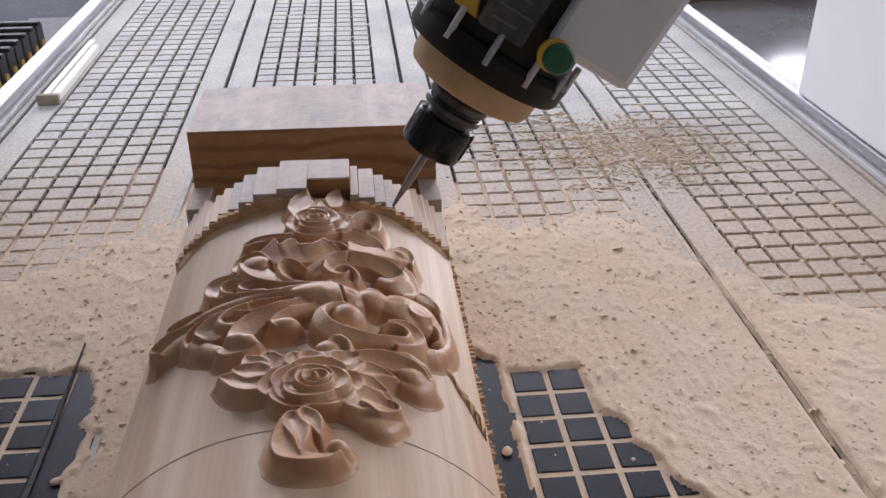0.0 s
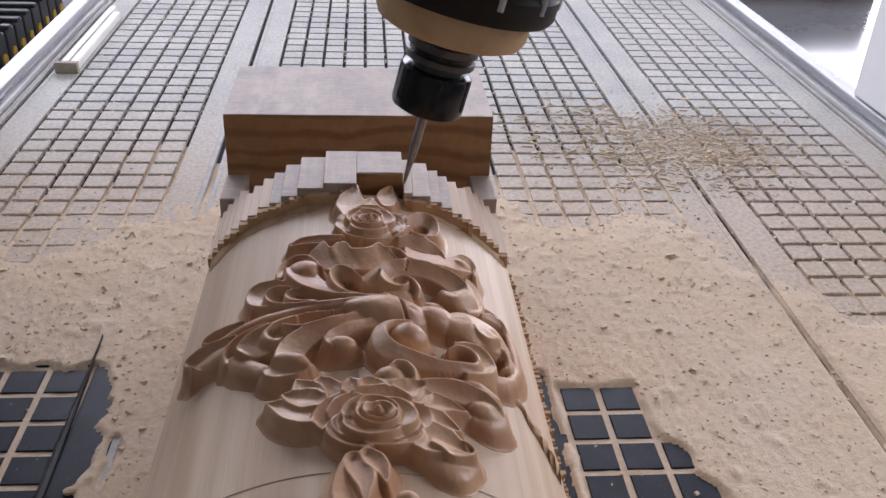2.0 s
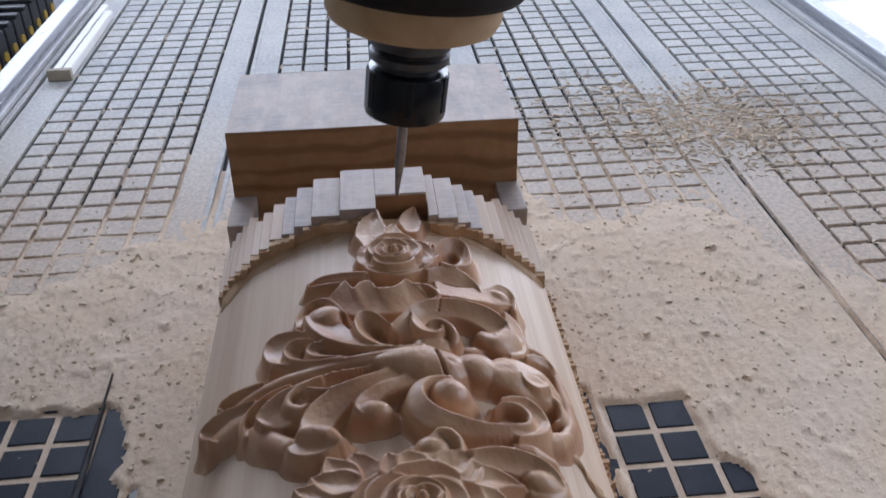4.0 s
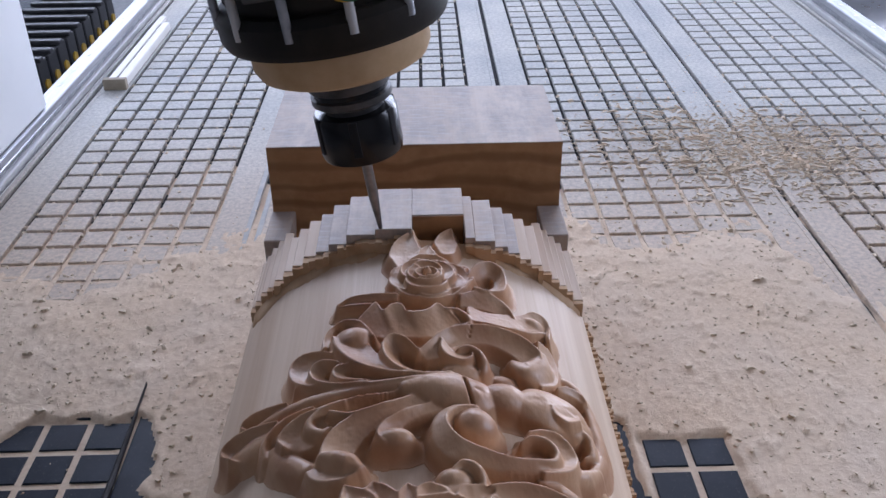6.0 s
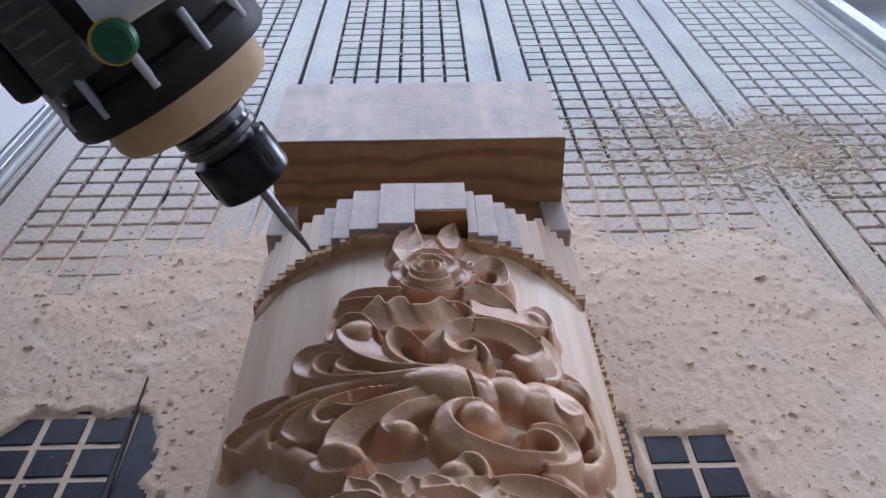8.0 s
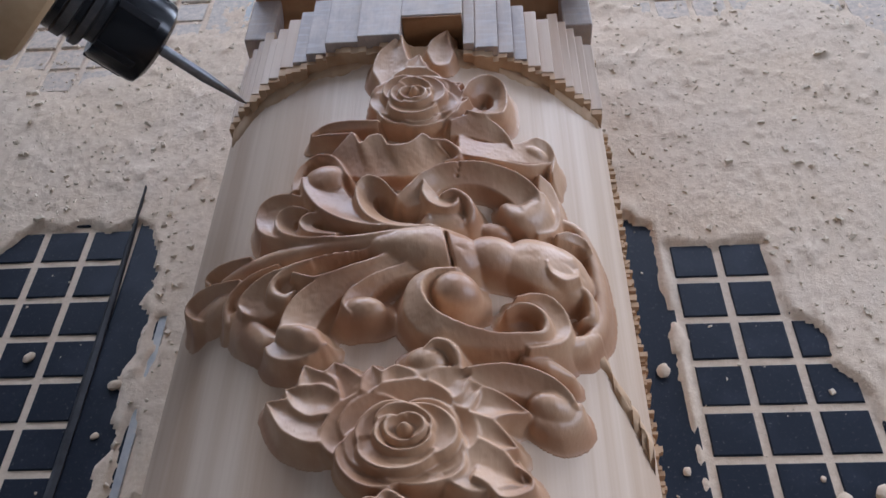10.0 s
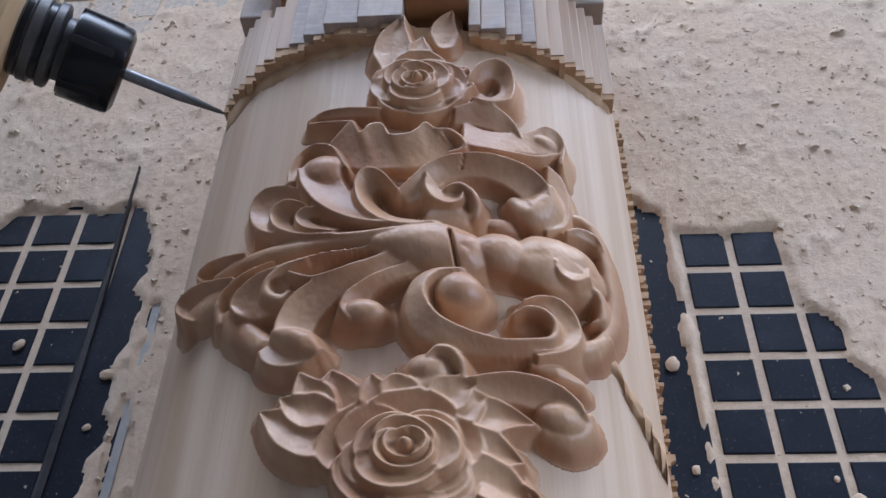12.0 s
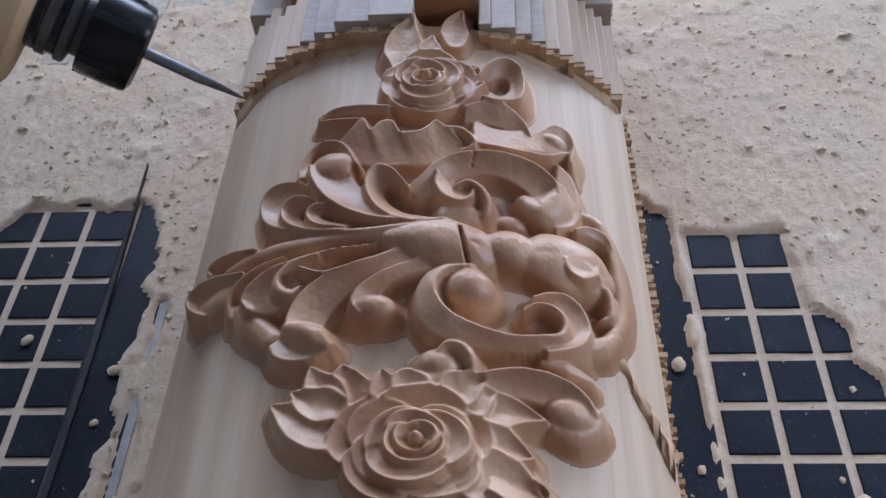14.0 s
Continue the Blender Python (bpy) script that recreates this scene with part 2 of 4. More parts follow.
# Only the floor shows; walls and ceiling are added to shape the light.
def hall():
    bm = bmesh.new()
    add_box(bm, -HX, HX, HY0, HY1, FLOOR_Z - 0.2, FLOOR_Z)
    tagged(part("floor", bm, M["floor"]), "glossy grey epoxy workshop floor with bright reflections", "floor", kind="structure")
    bm = bmesh.new()
    add_box(bm, -HX - 0.2, HX + 0.2, HY0 - 0.2, HY1 + 0.2, HZ, HZ + 0.2)
    tagged(part("ceiling", bm, M["ceiling"]), "unseen grey ceiling added to close the hall", "ceiling", kind="structure")

    def wall(name, boxes):
        bm = bmesh.new()
        for b in boxes:
            add_box(bm, *b)
        tagged(part(name, bm, M["wall"]), "unseen grey wall added to close the hall and frame its openings", "wall", kind="structure")
    z0, z1 = FLOOR_Z, HZ
    wall("wall_north", [(-HX, 3.7, HY1, HY1 + 0.2, z0, 2.0), (-HX, HX, HY1, HY1 + 0.2, 4.65, z1),
                        (-HX, -4.7, HY1, HY1 + 0.2, 2.0, 4.65), (3.5, 3.7, HY1, HY1 + 0.2, 2.0, 4.65),
                        (6.3, HX, HY1, HY1 + 0.2, z0, 4.65), (3.7, 6.3, HY1, HY1 + 0.2, 1.95, 4.65)])
    wall("wall_south", [(-HX, HX, HY0 - 0.2, HY0, z0, z1)])
    wall("wall_east", [(HX, HX + 0.2, HY0, HY1, z0, 1.2), (HX, HX + 0.2, HY0, HY1, 4.0, z1),
                       (HX, HX + 0.2, HY0, -0.2, 1.2, 4.0), (HX, HX + 0.2, 2.4, HY1, 1.2, 4.0)])
    wall("wall_west", [(-HX - 0.2, -HX, HY0, HY1, z0, 1.2), (-HX - 0.2, -HX, HY0, HY1, 4.0, z1),
                       (-HX - 0.2, -HX, HY0, 3.0, 1.2, 4.0), (-HX - 0.2, -HX, 6.2, HY1, 1.2, 4.0)])


hall()

# ---- vacuum table ----
P = 0.033            # pitch of the routed squares
CELL = 0.0278        # side of a square
X0 = -0.004          # centre line of a panel's first groove
PER = 0.2885         # from panel to panel
BED_Y0, BED_Y1 = -0.72, 1.80
GROOVE_Z = -0.0055
panels = [X0 + k * PER for k in (-2, -1, 0, 1)]
slots = [X0 + k * PER + 6 * P + (PER - 6 * P) / 2 for k in (-3, -2, -1, 0, 1)]


def patch_left(x, y):
    """Above 0 where the left panel has been wiped clear."""
    top = 0.036 - 0.75 * np.maximum(0, -0.452 - x) + 0.004 * np.sin(x * 160)
    right = -0.3555 + 0.0025 * np.sin(y * 75) + 0.0015 * np.sin(y * 210) - 0.014 * smoothstep(-0.015, 0.035, y)
    a = np.minimum(top - y, right - x)
    lip = np.minimum(np.minimum(-0.058 - y + 0.010 * np.sin(y * 90), x + 0.349), -0.3395 + 0.0025 * np.sin(y * 70) - x)
    gap = np.minimum(np.minimum(-0.105 - y, x + 0.306 + 0.004 * np.sin(y * 60)), -0.262 - x)
    lip = np.maximum(lip, gap)
    return np.maximum(a, lip)


def patch_right(x, y):
    """Above 0 where the panel beside the workpiece has been wiped clear."""
    right = 0.0635 + 0.42 * np.maximum(0, -0.045 - y) + 0.003 * np.sin(y * 140)
    top = np.where(x < -0.012, 0.020 + 0.004 * np.cos((x + 0.03) * 140), 0.0005)
    gap = np.abs(x + 0.0085) - 0.0045
    return np.minimum(np.minimum(np.minimum(top - y, right - x), gap + 0.004 * (y > -0.5)), x + 0.075)


def dust_height(x, y):
    n1, n2, n3 = value_noise(x, y, 0.09, 1), value_noise(x, y, 0.022, 2), value_noise(x, y, 0.007, 3)
    n4 = value_noise(x, y, 0.0035, 4)
    edge = 0.30 + 0.16 * (n1 - 0.5) + 0.05 * (n2 - 0.5) - 0.20 * smoothstep(0.19, 0.30, x) - 0.12 * smoothstep(0.33, 0.5, x)
    edge = edge - 0.05 * smoothstep(-0.42, -0.55, x)
    cover = smoothstep(0.24, -0.16, y - edge)
    h = -0.0072 + 0.0098 * cover + 0.0009 * (n2 - 0.5) * cover
    drift = np.exp(-((x - 0.30 - 0.1 * (n1 - 0.5)) / 0.09) ** 2 - ((y - 0.47) / 0.13) ** 2)
    h = h + drift * 0.0085 * smoothstep(0.42, 0.75, 0.5 * n2 + 0.5 * n3)
    drift2 = np.exp(-((x - 0.16) / 0.10) ** 2 - ((y - 0.50) / 0.09) ** 2)
    h = h + drift2 * 0.0075 * smoothstep(0.45, 0.75, 0.5 * n2 + 0.5 * n3)
    lumps = smoothstep(0.74, 1.0, n3) * 0.0019 + (n4 - 0.5) * 0.0012
    h = h + lumps * smoothstep(0.2, 0.7, cover)
    bank = np.exp(-((x + 0.164) / 0.135) ** 8) * smoothstep(-0.3, 0.0, y + 0.0) * smoothstep(0.34, 0.2, y)
    h = h + 0.006 * bank * (0.6 + 0.8 * n2)
    rut = np.exp(-((x - slots[3] - 0.0008 * (n2 - 0.5)) / 0.0034) ** 2) * (0.6 + 0.9 * n2)
    h = h - 0.0110 * rut * cover
    clear = np.maximum(patch_left(x, y), patch_right(x, y)) + 0.006 * (n2 - 0.5) + 0.004 * (n3 - 0.5) + 0.0025 * (n4 - 0.5)
    k = smoothstep(0.0, 0.0035, clear)
    return h * (1 - k) + (-0.0011 + 0.0007 * (n3 - 0.5)) * k


def in_clear(x, y):
    x, y = np.array(x), np.array(y)
    return float(np.maximum(patch_left(x, y), patch_right(x, y))) > -0.03 and y < 0.06


def vacuum_table():
    bed = thing("vacuum_table", "dark phenolic vacuum table with routed squares under pale wood dust", "machine table")
    box("bed_plate", slots[0] - 0.03, slots[-1] + 0.03, BED_Y0, BED_Y1, -0.06, GROOVE_Z, M["groove"], bed)
    for k, x in enumerate(panels):
        s0, s1 = slots[k] + 0.0090, slots[k + 1] - 0.0090
        for a, b in ((s0, x - 0.0026), (x + 6 * P + 0.0026, s1)):
            cuts = [BED_Y0, 0.05, BED_Y1]
            for y0, y1 in zip(cuts, cuts[1:]):
                bare = y1 < 0.1 and ((k == 0 and a > x) or (k in (1, 2) and a < x))
                box("panel_border", a, b, y0, y1 - 0.0004, GROOVE_Z, 0.0, M["bare"] if bare else M["dusty"], bed, 0.0006)
    for x in slots:
        for sgn in (-1, 1):
            c = x + sgn * 0.0062
            box("slot_lip", c - 0.0028, c + 0.0028, BED_Y0, BED_Y1, -0.02, 0.0004, M["dusty_alu"] if x == slots[1] else M["dusty"], bed, 0.0006, "dusty aluminium slot edge")
    return bed


def slab_mesh(name, mats, seed):
    """One routed square with softened upper edges."""
    me = bpy.data.meshes.new(name)
    h, b = CELL / 2, 0.0008
    vs = [(sx * h, sy * h, GROOVE_Z) for sx, sy in ((-1, -1), (1, -1), (1, 1), (-1, 1))]
    vs += [(sx * h, sy * h, -b) for sx, sy in ((-1, -1), (1, -1), (1, 1), (-1, 1))]
    vs += [(sx * (h - b), sy * (h - b), 0) for sx, sy in ((-1, -1), (1, -1), (1, 1), (-1, 1))]
    fs = [(8, 9, 10, 11)]
    for lo in (0, 4):
        fs += [(lo + k, lo + (k + 1) % 4, lo + 4 + (k + 1) % 4, lo + 4 + k) for k in range(4)]
    me.from_pydata(vs, [], fs)
    me.materials.append(mats)
    return me, vs, fs


def table_squares(bed):
    bare, vs, fs = slab_mesh("square", M["bare"], 1)
    dusty, _, _ = slab_mesh("square", M["dusty"], 2)
    rows = range(-54, 21)
    spots = []
    for k, x in enumerate(panels):
        for r in rows:
            for c in range(6):
                cx, cy = x + (c + 0.5) * P, -(r + 0.5) * P
                if k == 1 and -0.5 < cy < 0.17 and -0.25 < cx < -0.08:
                    continue
                spots.append((math.hypot(cx + 0.10, (cy - 0.05) * 1.0), cx, cy, k))
    spots.sort()
    verts, faces = [], []
    for i, (_, cx, cy, k) in enumerate(spots):
        if i < 300:
            ob = new("square", bare if in_clear(cx, cy) and k in (0, 1, 2) else dusty)
            ob.location = (cx, cy, 0)
            ob.parent = bed
        else:
            o = len(verts)
            verts += [(v[0] + cx, v[1] + cy, v[2]) for v in vs]
            faces += [tuple(o + q for q in f) for f in fs]
    me = bpy.data.meshes.new("far_squares")
    me.from_pydata(verts, [], faces)
    me.materials.append(M["dusty"])
    ob = new("far_squares", me)
    ob.parent = bed
    tagged(ob, "rows of dusty routed squares", kind="stuff")


def sawdust_sheet():
    nx, ny = 460, 420
    xs = np.linspace(slots[0] + 0.01, slots[-1] - 0.012, nx)
    ys = -0.62 + 1.42 * np.linspace(0, 1, ny) ** 1.05
    X, Y = np.meshgrid(xs, ys)
    Z = dust_height(X, Y)
    vs = np.stack([X, Y, Z], -1).reshape(-1, 3)
    i = np.arange(nx * ny).reshape(ny, nx)
    keep = np.maximum.reduce([Z[:-1, :-1], Z[1:, :-1], Z[:-1, 1:], Z[1:, 1:]]) > -0.0054
    inside = (X[:-1, :-1] > -0.262) & (X[:-1, :-1] < -0.066) & (Y[:-1, :-1] < 0.19)
    keep &= ~inside
    q = np.stack([i[:-1, :-1], i[:-1, 1:], i[1:, 1:], i[1:, :-1]], -1)[keep]
    me = bpy.data.meshes.new("sawdust")
    me.from_pydata(vs.tolist(), [], q.tolist())
    me.shade_smooth()
    me.materials.append(M["sawdust"])
    ob = new("sawdust", me)
    tagged(ob, "drift of pale tan sawdust over the vacuum table", "sawdust", kind="stuff")


def crumbs():
    """Crumbs and shavings of wood strewn over the table."""
    rng = np.random.default_rng(5)
    verts, faces = [], []
    cube = [(-1, -1, -1), (1, -1, -1), (1, 1, -1), (-1, 1, -1), (-1, -1, 1), (1, -1, 1), (1, 1, 1), (-1, 1, 1)]
    quads = [(0, 3, 2, 1), (4, 5, 6, 7), (0, 1, 5, 4), (1, 2, 6, 5), (2, 3, 7, 6), (3, 0, 4, 7)]

    def put(x, y, z, sx, sy, sz, a):
        o = len(verts)
        j = rng.uniform(0.35, 1.15, (8, 3))
        j[4:, :2] *= rng.uniform(0.25, 0.8)
        for (u, v, w), q in zip(cube, j):
            p, r, s = u * sx * q[0], v * sy * q[1], w * sz * q[2]
            verts.append((x + p * math.cos(a) - r * math.sin(a), y + p * math.sin(a) + r * math.cos(a), z + s))
        faces.extend(tuple(o + k for k in f) for f in quads)
    n = 0
    while n < 11500:
        x, y = rng.uniform(-0.62, 0.52), rng.uniform(-0.3, 0.85)
        if rng.random() < 0.4:
            x, y = rng.normal(0.24, 0.11), rng.normal(0.50, 0.10)
        if -0.275 < x < -0.052 and y < 0.215:
            continue
        cov = smoothstep(0.12, -0.12, y - (0.30 - 0.2 * smoothstep(0.19, 0.3, x)))
        near_chips = max(math.exp(-((x - 0.27) / 0.15) ** 2 - ((y - 0.48) / 0.13) ** 2), 0.55 * math.exp(-((x - 0.12) / 0.13) ** 2 - ((y - 0.55) / 0.18) ** 2))
        clear = float(np.maximum(patch_left(np.array(x), np.array(y)), patch_right(np.array(x), np.array(y)))) > 0
        if rng.random() > max(0.05, float(cov) * (0.06 if clear else 1.0), near_chips):
            continue
        s = min(rng.lognormal(-7.12, 0.58), 0.0032)
        z = max(float(dust_height(np.array(x), np.array(y))), 0.0) + s * 0.1
        if near_chips > 0.3 and rng.random() < 0.75:
            put(x, y, z + 0.0004, s * 3.0, s * 0.6, s * 0.4, rng.uniform(-0.9, 0.9))
        else:
            put(x, y, z, s * rng.uniform(0.8, 1.9), s, s * 0.6, rng.uniform(0, 6.3))
        n += 1
    for _ in range(2000):
        k, y = rng.integers(0, 4), 0.16 + 1.1 * rng.random() ** 1.5
        if rng.random() < 0.6:
            x, a = panels[k] + P * rng.integers(0, 7) + rng.normal(0, 0.0012), 1.57
        else:
            x, y, a = panels[k] + 6 * P * rng.random(), P * round(y / P) + rng.normal(0, 0.0012), 0.0
        if -0.275 < x < -0.052 and y < 0.215:
            continue
        s = min(rng.lognormal(-6.9, 0.45), 0.0022)
        put(x, y, -0.0022 + 0.3 * s, s * 2.2, s * 1.1, s * 0.7, a + rng.normal(0, 0.2))
    me = bpy.data.meshes.new("wood_crumbs")
    me.from_pydata(verts, [], faces)
    me.materials.append(M["chip"])
    tagged(new("wood_crumbs", me), "crumbs and curled shavings of pine strewn over the table", "wood chips", kind="stuff")


# ---- carved corbel ----
CX, CZ, R = -0.164, 0.062, 0.1265
HALF = 0.1045


def on_barrel(dx, y, h):
    """The place at dx across and y along, h proud of the rounded face."""
    return (CX + dx, y, CZ + math.sqrt(max((R + h) ** 2 - dx * dx, 1e-6)))


def patch(name, rows, mat, parent, label="", sink=-0.003, draft=0.22):
    """A carved form: rows of (dx, y, h), closed by a skirt down into the rounded face."""
    bm = bmesh.new()
    n, m = len(rows), len(rows[0])
    g = [[bm.verts.new(on_barrel(*p)) for p in row] for row in rows]
    for i in range(n - 1):
        for j in range(m - 1):
            bm.faces.new((g[i][j], g[i][j + 1], g[i + 1][j + 1], g[i + 1][j]))
    rim = [(i, 0) for i in range(n)] + [(n - 1, j) for j in range(1, m)] + \
          [(i, m - 1) for i in range(n - 2, -1, -1)] + [(0, j) for j in range(m - 2, 0, -1)]
    low = []
    for i, j in rim:
        x, y, h = rows[i][j]
        ni, nj = min(max(i, 1), n - 2), min(max(j, 1), m - 2)
        dx, dy = x - rows[ni][nj][0], y - rows[ni][nj][1]
        d = math.hypot(dx, dy) + 1e-9
        k = draft * max(h, 0) / d
        low.append(bm.verts.new(on_barrel(x + dx * k, y + dy * k, sink)))
    for k in range(len(rim)):
        a, b = rim[k], rim[(k + 1) % len(rim)]
        bm.faces.new((g[a[0]][a[1]], low[k], low[(k + 1) % len(rim)], g[b[0]][b[1]]))
    bmesh.ops.recalc_face_normals(bm, faces=bm.faces)
    return part(name, bm, mat, parent, label, 58)


def spline(pts, n):
    """n places along a smooth curve through pts."""
    p = [np.array(q, float) for q in pts]
    p = [2 * p[0] - p[1], *p, 2 * p[-1] - p[-2]]
    out = []
    segs = len(p) - 3
    for k in range(n):
        u = k / (n - 1) * segs
        i = min(int(u), segs - 1)
        t = u - i
        a, b, c, d = p[i:i + 4]
        out.append(0.5 * (2 * b + (c - a) * t + (2 * a - 5 * b + 4 * c - d) * t * t + (3 * b - a - 3 * c + d) * t ** 3))
    return out


GX = np.arange(-0.1030, 0.1031, 0.0005)
GY = np.arange(-0.3480, -0.0120, 0.0005)
DX, DY = np.meshgrid(GX, GY)
relief = np.zeros_like(DX)
owner = np.full(DX.shape, -1)
forms = []           # name, label and index of the form that it belongs to


def window_of(x, y, pad):
    i0, i1 = np.searchsorted(GX, (np.min(x) - pad, np.max(x) + pad))
    j0, j1 = np.searchsorted(GY, (np.min(y) - pad, np.max(y) + pad))
    return slice(j0, j1), slice(i0, i1)


def carve(win, h, name, label="", under=-1, inside=None):
    """Lays one form into the relief: where it stands highest, the wood is its own; inside its outline it also cuts into what lies little higher."""
    forms.append((name, label, under))
    k = len(forms) - 1
    up = h > relief[win]
    if inside is not None:
        up |= inside & (h > relief[win] - 0.0055)
    relief[win] = np.where(up, h, relief[win])
    owner[win] = np.where(up, k, owner[win])
    return k


def spread(values, n):
    """A number, or several along the form, as n numbers."""
    if isinstance(values, (int, float)):
        return np.full(n, float(values))
    return np.interp(np.linspace(0, 1, n), np.linspace(0, 1, len(values)), values)


def foot(e):
    """The drafted wall left by the cutter: steep under the rim, flaring out to the ground."""
    return np.clip(1 - e, 0, 1) ** 2.2


def blade(name, rim, inner, h_rim, h_inner, power, label=""):
    """A scooped leaf or volute: a crest along rim, hollowed down to the line inner."""
    n, m = 170, 46
    a, b = np.array(spline(rim, n)), np.array(spline(inner, n))
    ha, hb = spread(h_rim, n), spread(h_inner, n)
    v = np.linspace(0, 1, m)[None, :]
    x = b[:, :1] + (a[:, :1] - b[:, :1]) * v
    y = b[:, 1:] + (a[:, 1:] - b[:, 1:]) * v
    h = hb[:, None] + (ha - hb)[:, None] * v ** power
    win = window_of(x, y, 0.009)
    gx, gy = DX[win], DY[win]
    out = np.zeros(gx.shape)
    i = np.clip(np.rint((x - gx[0, 0]) / 0.0005).astype(int), 0, gx.shape[1] - 1)
    j = np.clip(np.rint((y - gy[0, 0]) / 0.0005).astype(int), 0, gx.shape[0] - 1)
    np.maximum.at(out, (j, i), h)
    p = np.pad(out, 1)
    near = np.stack([p[:-2, 1:-1], p[2:, 1:-1], p[1:-1, :-2], p[1:-1, 2:]])
    full = (near > 0).sum(0)
    out = np.where((out == 0) & (full >= 3), near.sum(0) / np.maximum(full, 1), out)
    sill = np.concatenate([np.stack([x[:, -1], y[:, -1], h[:, -1]], 1)[::2], np.stack([x[:, 0], y[:, 0], h[:, 0]], 1)[::2],
                           np.stack([x[0], y[0], h[0]], 1)[::3], np.stack([x[-1], y[-1], h[-1]], 1)[::3]])
    for px, py, ph in sill:
        d = np.hypot(gx - px, gy - py) / (0.0014 + 0.42 * ph)
        out = np.maximum(out, ph * foot(d))
    return carve(win, out, name, label)


def cord(name, pts, widths, heights, label="", hollow=-0.38, under=-1):
    """A rounded band along pts, or with hollow above 0 a troughed one."""
    n = 70
    line = np.array(spline(pts, n))
    wide, tall = spread(widths, n) / 2, spread(heights, n)
    win = window_of(line[:, 0], line[:, 1], wide.max() + 0.009)
    x, y = DX[win], DY[win]
    best = np.full(x.shape, 1e9)
    near = np.zeros(x.shape, int)
    for k in range(n):
        d = np.hypot(x - line[k, 0], y - line[k, 1]) - wide[k]
        closer = d < best
        best, near = np.where(closer, d, best), np.where(closer, k, near)
    w = np.maximum(wide[near], 1e-5)
    q = np.clip((best + w) / w, 0, 1)
    body = 1 + hollow * q ** 2.4 if hollow < 0 else 1 - hollow * (1 - q ** 1.8)
    top = tall[near] * body
    h = np.where(best > 0, top * foot(best / (0.0014 + 0.42 * top)), top)
    return carve(win, h, name, label, under, best < 0 if hollow > 0 else None)


def knob(name, dx, y, rx, ry, h, label=""):
    """A round bead."""
    win = window_of(np.array([dx - rx, dx + rx]), np.array([y - ry, y + ry]), 0.004)
    q = np.hypot((DX[win] - dx) / rx, (DY[win] - y) / ry)
    top = h * (0.42 + 0.58 * np.sqrt(np.clip(1 - q * q, 0, 1)))
    e = np.clip(q - 1, 0, 9) * min(rx, ry) / (0.0012 + 0.26 * h)
    return carve(win, np.where(q > 1, 0.42 * h * foot(e), top), name, label)


def leaf(name, base, tip, width, h0, h1):
    """A pointed leaf with raised edges and a sunk vein."""
    b, t = np.array(base, float), np.array(tip, float)
    bend = np.array((-(t - b)[1], (t - b)[0])) * 0.08
    return cord(name, [tuple(b), tuple((b + t) / 2 + bend), tuple(t)], [width * 0.72, width, width * 0.78, width * 0.4, 0.0004], [h0 * 0.9, (h0 + h1) / 2, h1], hollow=0.24)


def rose(cx, cy, rad, h, seed, squash=1.0):
    """A full-blown rose: cupped petals round a rolled bud."""
    rng = random.Random(seed)
    heart = knob("rose", cx + rad * 0.10, cy + rad * 0.06, rad * 0.13, rad * 0.13 * squash, h * 0.96, "carved full-blown rose")
    win = window_of(np.array([cx - rad, cx + rad]), np.array([cy - rad, cy + rad]), rad * 0.3)
    x, y = DX[win] - cx, (DY[win] - cy) / squash
    rings = [(5, 0.45, 1.06, 0.30, 0.70, 0.35, 46), (5, 0.40, 0.90, 0.42, 0.62, 1.0, 44), (3, 0.30, 0.68, 0.66, 0.93, 0.5, 74), (3, 0.18, 0.46, 0.62, 1.0, 1.4, 76), (2, 0.06, 0.27, 0.66, 1.03, 0.3, 110)]
    for count, r0, r1, h0, h1, turn, half in rings:
        for k in range(count):
            a0 = 2 * math.pi * k / count + turn + rng.uniform(-0.2, 0.2)
            ox, oy = rng.uniform(-0.04, 0.08) * rad, rng.uniform(-0.04, 0.06) * rad
            grow, lift, wave = rng.uniform(0.88, 1.08), rng.uniform(0.90, 1.04), rng.uniform(0, 6)
            rho = np.hypot(x - ox, y - oy)
            th = np.arctan2(y - oy, x - ox) - a0
            th = (th + math.pi) % (2 * math.pi) - math.pi
            sn = th / radians(half)
            edge = rad * r1 * grow * (1 - 0.24 * np.abs(sn) ** 2.6 + 0.02 * np.sin(4 * sn + wave))
            v = np.clip((rho - rad * r0) / (edge - rad * r0), 0, 1)
            lip = h * lift * (h0 + (h1 - h0) * v ** 2.2 - 0.06 * np.abs(sn) ** 3)
            out = np.where(rho > edge, foot((rho - edge) / (0.0010 + 0.20 * lip)), 1.0)
            inside = (np.abs(sn) < 1) & (rho > rad * r0 * 0.8) & (rho < edge)
            carve(win, lip * out * (np.abs(sn) < 1) * (rho > rad * r0 * 0.8), "petal", "", heart, inside)
    q = np.hypot(x - 0.05 * rad, y - 0.05 * rad) / (0.15 * rad)
    bud = h * 1.02 * np.sqrt(np.clip(1 - q * q, 0, 1))
    up = bud > relief[win]
    relief[win] = np.where(up, bud, relief[win])
    owner[win] = np.where(up, heart, owner[win])
    return heart


